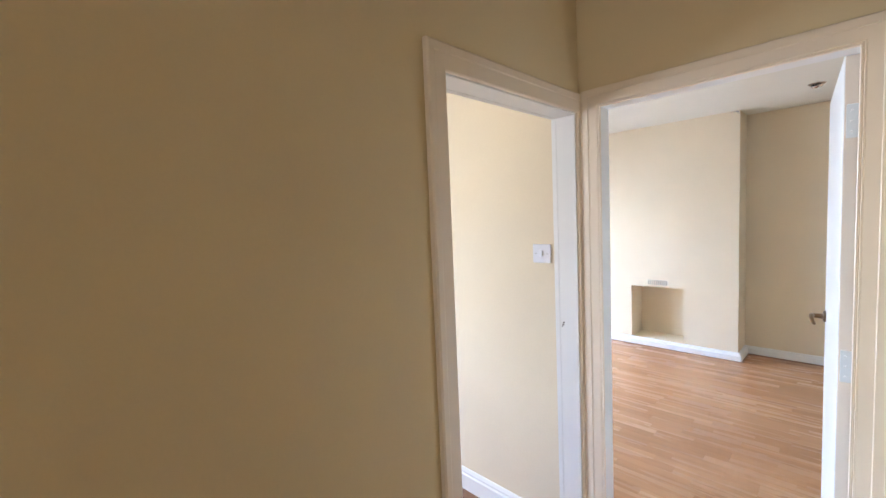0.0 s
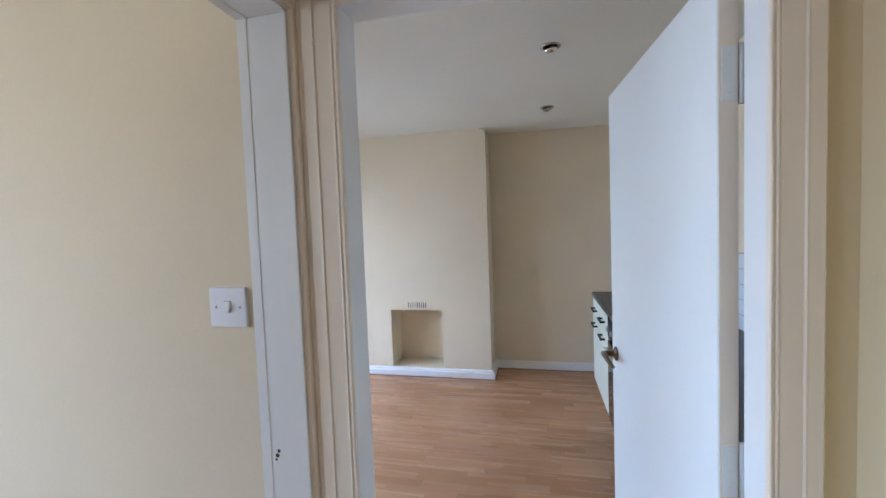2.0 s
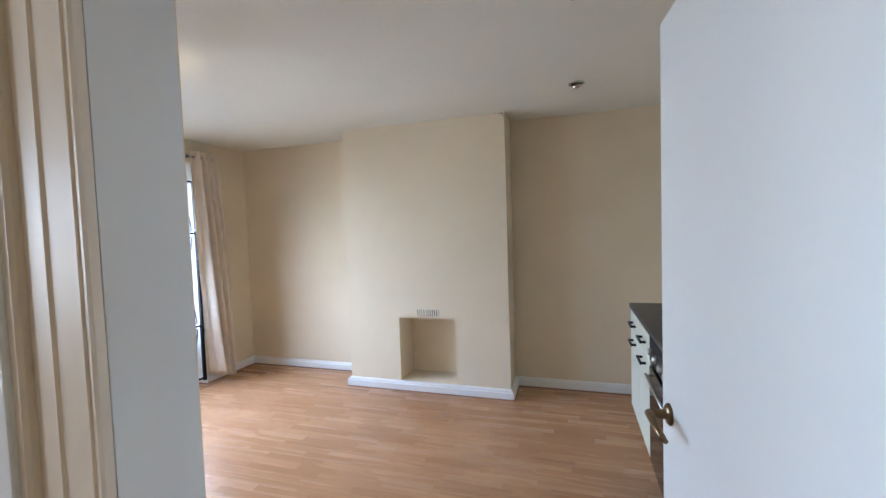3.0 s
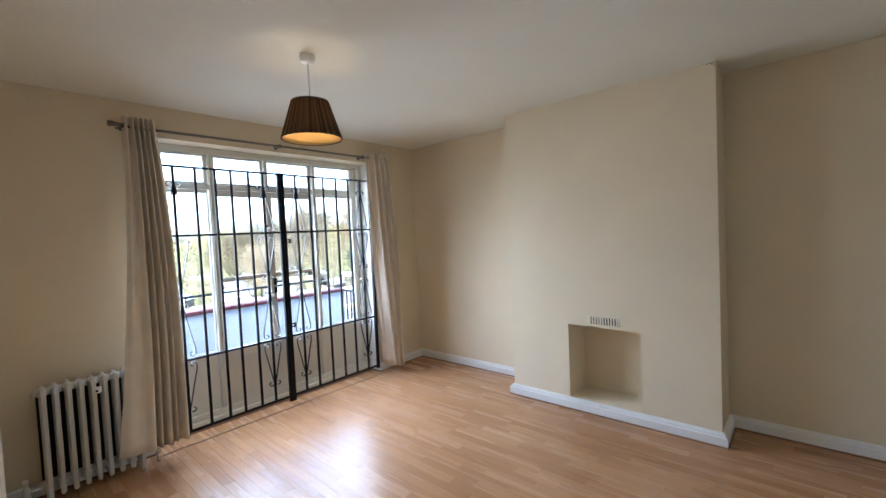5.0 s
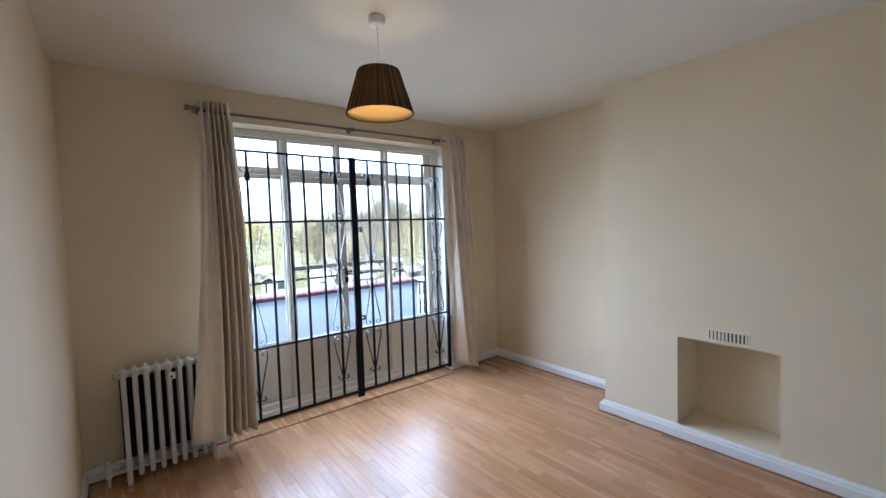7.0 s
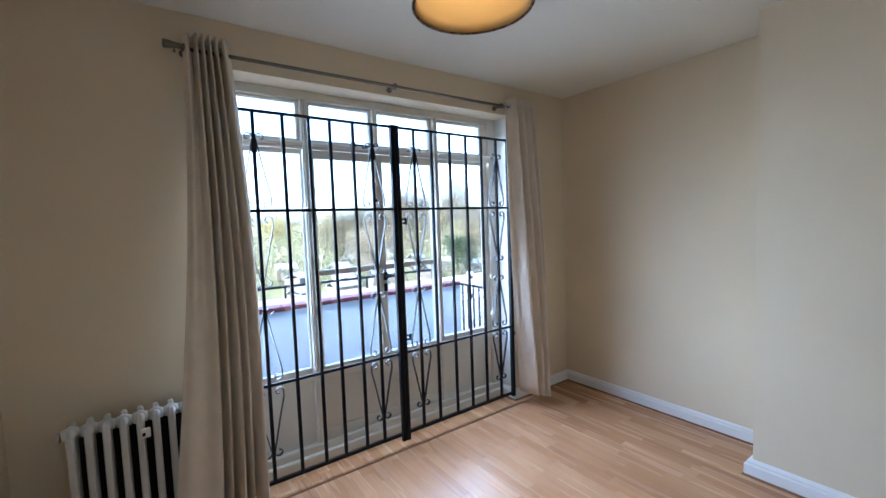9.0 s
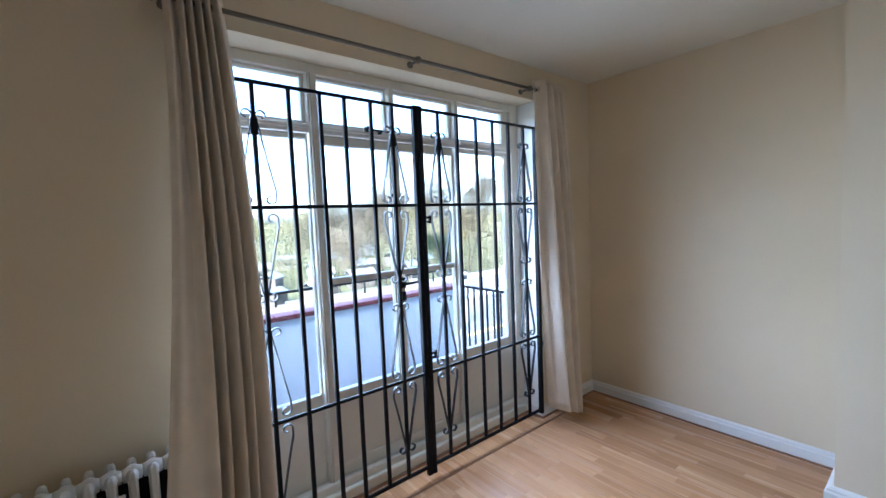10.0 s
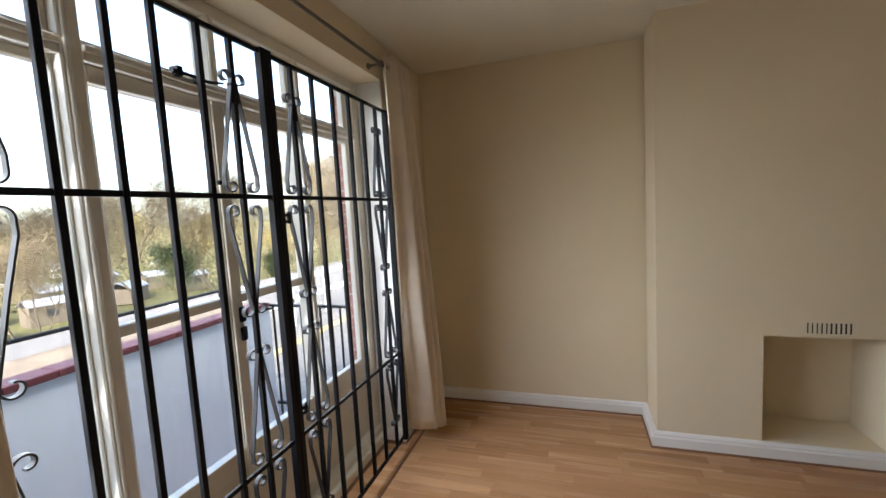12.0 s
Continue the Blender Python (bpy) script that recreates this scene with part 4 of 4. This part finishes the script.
tube(bm, [(KX - 0.05, 3.52, 0.65), (KX - 0.05, 4.02, 0.65)], 0.008, 10)
for y in (3.54, 4.0):
    tube(bm, [(KX - 0.02, y, 0.65), (KX - 0.05, y, 0.65)], 0.006, 8)
part("handle", bm, STEEL, oven, "steel bar handle")
for y in (3.58, 3.70, 3.84, 3.98):
    bm = bmesh.new()
    lathe(bm, [(0.02, 0), (0.02, 0.012), (0.016, 0.026)], pose(KX - 0.02, y, 0.79, 0, -90, 0), 16)
    part("knob", bm, STEEL, oven)
wash = thing("washing_machine", label="dark washing machine under the worktop behind the door", category="washing machine")
part("body", boxes((KX - 0.01, 4.62, 1.94, 2.545, 0.0, 0.855), bevel=0.008), DARK, wash)
bm = bmesh.new()
lathe(bm, [(0.17, 0), (0.17, 0.02), (0.13, 0.03), (0.12, 0.012)], pose(KX - 0.01, 2.24, 0.45, 0, -90, 0), 28)
part("porthole", bm, BLACKGLASS, wash)
part("control_panel", boxes((KX - 0.014, KX - 0.01, 1.96, 2.53, 0.74, 0.845), bevel=0.001), PLASTIC, wash, "white control panel")
thing("worktop", boxes((4.035, 4.66, 1.89, 4.885, 0.868, 0.906), bevel=0.006, seg=2), WORKTOP, "dark speckled laminate worktop on the base units", "worktop")
splash = structure("tiling", boxes((4.652, 4.66, 1.89, 4.88, 0.906, 1.335)), MORTAR, "white square tiled splashback above the worktop", "splashback")
tile_mesh = mesh_of("tile", boxes((-0.005, 0.0, -0.072, 0.072, -0.0405, 0.0405), bevel=0.0015), TILE)
for r in range(5):
    for k in range(20):
        ob = new("tile", tile_mesh)
        ob.parent = splash
        ob.location = (4.652, 1.965 + 0.147 * k, 0.95 + 0.0845 * r)

# ---- balcony ----
structure("wall_outer_brick", slab("y", -2.3, 5.9, -0.37, -0.252, -3.2, 2.62, [(-0.8, 1.0, 0.9, 2.1), (2.60, 4.775, -0.02, 2.335)]), MORTAR, "red brick outer wall of the building", "brick wall")
structure("balcony_floor", boxes((-2.6, -0.37, 1.0, 5.62, -0.6, -0.40)), QUARRY, "red tiled balcony floor", "balcony floor")
parapet = structure("balcony_parapet", boxes((-2.15, -1.6, 0.6, 5.45, -0.40, 0.69)), RENDER, "pale blue rendered balcony parapet with red coping tiles", "parapet")
part("capping", boxes((-2.15, -1.745, 0.6, 5.45, 0.69, 0.722)), CAPPING, parapet, "tan felted capping")
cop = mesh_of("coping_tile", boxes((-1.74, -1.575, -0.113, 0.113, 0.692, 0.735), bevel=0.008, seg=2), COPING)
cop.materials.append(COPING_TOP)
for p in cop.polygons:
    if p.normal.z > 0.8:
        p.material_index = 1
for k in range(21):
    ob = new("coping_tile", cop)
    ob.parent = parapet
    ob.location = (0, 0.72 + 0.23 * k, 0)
rail = thing("balcony_rail", label="low black iron rail along the parapet", category="railing")
bm = bmesh.new()
tube(bm, [(-2.06, 0.7, 0.85), (-2.06, 5.4, 0.85)], 0.014, 8)
part("top_rail", bm, IRON, rail)
for k in range(6):
    bm = bmesh.new()
    tube(bm, [(-2.06, 0.75 + 0.92 * k, 0.72), (-2.06, 0.75 + 0.92 * k, 0.85)], 0.01, 8)
    part("post", bm, IRON, rail)
balus = thing("balustrade", label="black iron balustrade closing the balcony's end", category="railing")
for z in (-0.22, 0.70):
    part("rail", boxes((-1.6, -0.378, 5.44, 5.47, z - 0.012, z + 0.012), bevel=0.002), IRON, balus)
for k in range(11):
    part("baluster", boxes((-1.57 + 0.1 * k, -1.555 + 0.1 * k, 5.447, 5.462, -0.40 if k % 5 == 0 else -0.22, 0.70)), IRON, balus)

# bricks at the edge of the doorway's outer leaf
bw = bpy.data.objects["wall_outer_brick"]
header = mesh_of("brick", boxes((-0.051, 0.051, -0.006, 0.0, -0.0325, 0.0325), bevel=0.004), BRICK)
for r in range(34):
    z = -0.28 + 0.075 * r
    ob = new("brick", header)
    ob.parent = bw
    ob.location = (-0.314, 4.775, z)
face = mesh_of("brick", boxes((-0.006, 0.0, -0.1, 0.1, -0.0325, 0.0325), bevel=0.004), BRICK)
for r in range(34):
    for k in range(3):
        ob = new("brick", face)
        ob.parent = bw
        ob.location = (-0.37, 4.885 + 0.21 * k + (0.105 if r % 2 else 0), -0.28 + 0.075 * r)

# ---- neighbouring deck and white fence ----
structure("access_deck", boxes((-9.0, -0.378, 5.75, 24, -0.75, -0.5)), DECK, "grey asphalt access deck beyond the balcony", "deck")
structure("road_line", boxes((-3.3, -3.15, 5.8, 24, -0.5, -0.495)), YELLOW, "painted yellow line on the deck", "painted line")
fence = thing("white_fence", label="white painted post-and-rail fence along the deck", category="fence")
for z in (-0.02, 0.36):
    part("rail", boxes((-3.93, -3.89, 6.2, 18, z - 0.05, z + 0.05), bevel=0.005), WHITEOUT, fence)
for k in range(11):
    part("post", boxes((-3.97, -3.89, 6.3 + 1.15 * k, 6.4 + 1.15 * k, -0.5, 0.46), bevel=0.006), WHITEOUT, fence)

# ---- land beyond ----
GZ = -8.0


def land(x, y):
    d = math.hypot(x, y - 3)
    return GZ + 9.5 * (1 - math.exp(-max(0.0, d - 45) / 130)) * (0.75 + 0.25 * math.sin(y / 47 + 0.7)) + 0.5 * noise.noise((x / 14, y / 14, 0)) - 0.5


bm = bmesh.new()
xs = [700, 200, 60] + [20 - 6 * k for k in range(24)] + [-140 - 18 * k for k in range(16)] + [-500, -900, -1800, -3500]
ys = [-3500, -1500, -700] + [-400 + 18 * k for k in range(45)] + [500, 900, 1700, 3500]
grid = [[bm.verts.new((x, y, land(x, y))) for y in ys] for x in xs]
for a, b in zip(grid, grid[1:]):
    for i in range(len(ys) - 1):
        bm.faces.new((a[i], a[i + 1], b[i + 1], b[i])).smooth = True
structure("ground", bm, GROUND, "rough grass and bare earth sloping up to wooded hills", "ground")
structure("building_base", boxes((-0.44, 5.2, -2.6, 5.9, -9.0, -0.56)), BRICK, "lower storeys of the brick building", "building")


def tree_meshes(seed, height, spread, leafy, leaf_size, slim=1.0):
    """A tapered trunk with forking limbs, and a crown of many small twig and leaf slips with gaps."""
    rnd = random.Random(seed)
    wood, tips = bmesh.new(), []

    def limb(p, way, length, r, depth):
        pts, q, w = [p], p.copy(), way.copy()
        for k in range(3):
            w = (w + Vector((rnd.uniform(-.22, .22), rnd.uniform(-.22, .22), rnd.uniform(-.05, .16)))).normalized()
            q = q + w * length / 3
            pts.append(q.copy())
        tube(wood, pts, [r, r * 0.82, r * 0.66, r * 0.5], 5 if depth < 2 else 3, cap=False)
        if depth >= 2:
            tips.extend(pts[1:])
        if depth == 4:
            return
        for k in range(3 if depth < 3 else 2):
            a = rnd.uniform(0, 2 * math.pi)
            out = Vector((math.cos(a), math.sin(a), 0))
            limb(pts[-1] if k < 2 else pts[2], (w * 0.75 + out * rnd.uniform(0.45, 0.9) * spread + Vector((0, 0, 0.15))).normalized(), length * rnd.uniform(0.6, 0.78), r * 0.52, depth + 1)

    limb(Vector((0, 0, -0.4)), Vector((0, 0, 1)), height * 0.33, height * 0.010, 0)
    crown = bmesh.new()
    for _ in range(leafy):
        c = rnd.choice(tips) + Vector((rnd.gauss(0, .32), rnd.gauss(0, .32), rnd.gauss(0, .3))) * height / 10
        a = Vector((rnd.uniform(-1, 1), rnd.uniform(-1, 1), rnd.uniform(-1, 1))).normalized() * leaf_size * rnd.uniform(0.5, 1.3)
        b = a.orthogonal().normalized() * leaf_size * rnd.uniform(0.12, 0.4) * slim
        crown.faces.new([crown.verts.new(p) for p in (c - a, c + b, c + a, c - b)])
    return wood, crown


def tree_thing(name, seed, height, spread, leafy, leaf_size, leaf_mat, label, slim=1.0):
    wood, crown = tree_meshes(seed, height, spread, leafy, leaf_size, slim)
    t = thing(name, label=label, category="tree", group="trees below the balcony", m=pose(-400, 0, -60))
    part("trunk", wood, BARK, t)
    part("crown", crown, leaf_mat, t)
    return t


kinds = [tree_thing("tree", 11, 10, 1.0, 4200, 0.13, SPRING, "budding yellowish spring tree with a spreading crown"),
         tree_thing("tree", 23, 11.5, 0.8, 3000, 0.12, OLIVE, "thin olive-brown tree just coming into bud"),
         tree_thing("tree", 37, 9, 0.85, 6000, 0.32, TWIG, "bare grey-brown tree with fine spreading branches", 0.10),
         tree_thing("tree", 41, 9.5, 0.55, 6500, 0.15, IVY, "dark green ivy-clad tree")]
rnd = random.Random(5)
first = [False] * 4
SPOTS = [(-33, 27, 2, 1.9), (-40, 22, 2, 1.6), (-27, 30, 2, 1.9), (-16, 27, 2, 2.0), (-44, 30, 2, 1.7), (-15, 33, 2, 2.2), (-22, 40, 2, 2.1), (-34, 20, 2, 1.3), (-36, 33, 3, 1.0), (-30, 39, 3, 0.8), (-42, 38, 0, 1.0), (-46, 48, 1, 1.1),
         (-38, 50, 0, 1.0), (-76, 22, 0, 1.2), (-84, 34, 1, 1.2), (-72, 44, 0, 1.1), (-78, 58, 1, 1.2), (-66, 66, 0, 1.2), (-56, 62, 1, 1.1), (-90, 12, 0, 1.1), (-82, 2, 1, 1.1), (-95, 26, 0, 1.2),
         (-98, 46, 1, 1.3), (-88, 66, 0, 1.3), (-72, 82, 1, 1.2), (-58, 84, 0, 1.2), (-44, 70, 0, 1.1), (-70, -8, 0, 1.0), (-80, -22, 1, 1.1), (-64, -26, 0, 1.0), (-62, 12, 3, 0.55), (-68, 30, 3, 0.5)]
for x, y, k, s in SPOTS:
    m = pose(x, y, land(x, y), 0, 0, rnd.uniform(0, 360))
    if not first[k]:
        first[k] = True
        kinds[k].matrix_world = m
        kinds[k].scale = (s, s, s)
    else:
        c = copy_thing(kinds[k], m)
        c.scale = (s, s, s)

rnd = random.Random(9)
verts, faces = [], []
for _ in range(70000):
    ang, d = rnd.uniform(0.22, 1.05) * math.pi + 0.2, 70 + 330 * rnd.random() ** 1.2
    x, y = -d * math.sin(ang), 3 - d * math.cos(ang)
    lump = noise.noise((x / 17, y / 17, 3.0))
    crown_h = 3.0 + 9.0 * max(0.0, lump + 0.15) + 2.5 * noise.noise((x / 5, y / 5, 7.0))
    z = land(x, y) + rnd.random() ** 0.7 * max(1.0, crown_h)
    s = 0.16 + 0.0022 * d
    c = Vector((x, y, z))
    a = Vector((rnd.uniform(-1, 1), rnd.uniform(-1, 1), rnd.uniform(-1, 1))).normalized() * s
    b = a.orthogonal().normalized() * s * 0.32
    i = len(verts)
    verts += [c - a, c + b, c + a, c - b]
    faces.append((i, i + 1, i + 2, i + 3))
for _ in range(62000):
    ang, d = rnd.uniform(0.22, 1.0) * math.pi + 0.2, 60 + 62 * rnd.random() ** 1.3
    x, y = -d * math.sin(ang), 3 - d * math.cos(ang)
    clump = noise.noise((x / 8, y / 8, 4.0)) + 0.4 * noise.noise((x / 2.5, y / 2.5, 9.0))
    if clump < -0.2:
        continue
    c = Vector((x, y, land(x, y) + rnd.random() ** 0.8 * (2.2 + 9.0 * max(0.0, clump + 0.2))))
    a = Vector((rnd.uniform(-1, 1), rnd.uniform(-1, 1), rnd.uniform(0.2, 1.6))).normalized() * rnd.uniform(0.25, 0.6)
    b = a.orthogonal().normalized() * rnd.uniform(0.025, 0.07)
    i = len(verts)
    verts += [c - a, c + b, c + a, c - b]
    faces.append((i, i + 1, i + 2, i + 3))
for _ in range(26000):
    ang, d = rnd.uniform(0.22, 1.0) * math.pi + 0.2, 20 + 44 * rnd.random()
    x, y = -d * math.sin(ang), 3 - d * math.cos(ang)
    lump = noise.noise((x / 5, y / 5, 11.0))
    if lump < -0.1:
        continue
    c = Vector((x, y, land(x, y) + rnd.random() ** 1.4 * (0.5 + 3.2 * max(0.0, lump - 0.05))))
    a = Vector((rnd.uniform(-1, 1), rnd.uniform(-1, 1), rnd.uniform(0.0, 1.5))).normalized() * rnd.uniform(0.1, 0.28)
    b = a.orthogonal().normalized() * rnd.uniform(0.012, 0.03)
    i = len(verts)
    verts += [c - a, c + b, c + a, c - b]
    faces.append((i, i + 1, i + 2, i + 3))
me = bpy.data.meshes.new("far_woods")
me.from_pydata(verts, [], faces)
me.materials.append(FARWOOD)
tagged(new("far_woods", me), "yellow-brown spring woods on the far hillside", "woods", kind="stuff")


def shed(x, y, turn, w, l, h, roof_mat, body_mat, label):
    s = thing("shed", label=label, category="shed", group="sheds below the balcony", m=pose(x, y, land(x, y) - 0.1, 0, 0, turn))
    part("body", boxes((-w / 2, w / 2, -l / 2, l / 2, 0, h)), body_mat, s)
    bm = bmesh.new()
    rows = []
    for yy in (-l / 2 - 0.15, l / 2 + 0.15):
        rows.append([bm.verts.new(p) for p in ((-w / 2 - 0.15, yy, h - 0.05), (0, yy, h + w * 0.28), (w / 2 + 0.15, yy, h - 0.05), (w / 2 + 0.15, yy, h + 0.03), (0, yy, h + w * 0.28 + 0.09), (-w / 2 - 0.15, yy, h + 0.03))])
    for k in range(6):
        bm.faces.new((rows[0][k], rows[0][(k + 1) % 6], rows[1][(k + 1) % 6], rows[1][k]))
    bm.faces.new(rows[0])
    bm.faces.new(rows[1][::-1])
    part("roof", bm, roof_mat, s)
    part("door", boxes((-0.4, 0.4, -l / 2 - 0.03, -l / 2, 0, min(1.9, h - 0.1))), DRAIN if body_mat is WHITEOUT else body_mat, s)
    part("window", boxes((w / 2, w / 2 + 0.03, -0.5, 0.5, h * 0.45, h * 0.8)), DRAIN, s)
    return s


rnd = random.Random(14)
for k, (x, y) in enumerate([(-54, 25), (-50, 29), (-60, 27), (-65, 35), (-71, 33), (-62, 42), (-55, 44), (-64, 52), (-50, 37), (-78, 45), (-57, 19), (-66, 20), (-49, 17), (-60, 8), (-53, 4), (-70, 10), (-47, 22), (-74, 27), (-86, 40), (-58, 34), (-48, 44), (-80, 16)]):
    shed(x, y, rnd.uniform(-30, 60), rnd.uniform(1.8, 2.8), rnd.uniform(2.2, 4), rnd.uniform(1.7, 2.3), ROOFS, WHITEOUT if k % 9 == 0 else SHEDWOOD,
         ("white garden cabin with a pale roof" if k % 9 == 0 else "wooden allotment shed with a pale roof"))

# ---- floor strips ----
rnd = random.Random(21)
SW = 0.0655


def strip_bm(bm, x0, x1, y0, y1):
    g, t = 0.00015, 0.0007
    low = [bm.verts.new(p) for p in ((x0 + g, y0 + g, -0.007), (x1 - g, y0 + g, -0.007), (x1 - g, y1 - g, -0.007), (x0 + g, y1 - g, -0.007))]
    mid = [bm.verts.new(p) for p in ((x0 + g, y0 + g, -0.0003), (x1 - g, y0 + g, -0.0003), (x1 - g, y1 - g, -0.0003), (x0 + g, y1 - g, -0.0003))]
    top = [bm.verts.new(p) for p in ((x0 + t, y0 + t, 0), (x1 - t, y0 + t, 0), (x1 - t, y1 - t, 0), (x0 + t, y1 - t, 0))]
    for a, b in ((low, mid), (mid, top)):
        for k in range(4):
            bm.faces.new((a[k], a[(k + 1) % 4], b[(k + 1) % 4], b[k]))
    bm.faces.new(top)


strip_meshes = {}
for n in (28, 36, 44, 52):
    bm = bmesh.new()
    strip_bm(bm, 0, n / 100, 0, SW)
    strip_meshes[n] = mesh_of("floor_strip", bm, WOOD)
rest = bmesh.new()
count = 0
row = 0
y = 1.88
while y < 5.40:
    y1 = min(y + SW, 5.40)
    west = -0.165 if 2.64 <= y and y1 <= 4.74 else 0.0
    x = west - rnd.uniform(0, 0.4)
    while x < 4.66:
        n = rnd.choice((28, 36, 36, 44, 44, 52))
        x1 = x + n / 100
        whole = x >= west and x1 <= 4.1 and y1 - y > SW - 0.001
        if whole and y < 4.10 and count < 300 and x1 < 3.75:
            ob = new("floor_strip", strip_meshes[n])
            ob.parent = floor
            ob.location = (x, y, 0)
            count += 1
        elif min(x1, 4.66) - max(x, west) > 0.004:
            strip_bm(rest, max(x, west), min(x1, 4.66), y, y1)
        x = x1
    y = y1
for k in range(2):
    strip_bm(rest, 3.178, 3.952, 1.765 + 0.06 * k, 1.825 + 0.06 * k)
tagged(part("floor_strips", rest, WOOD, floor), kind="stuff")
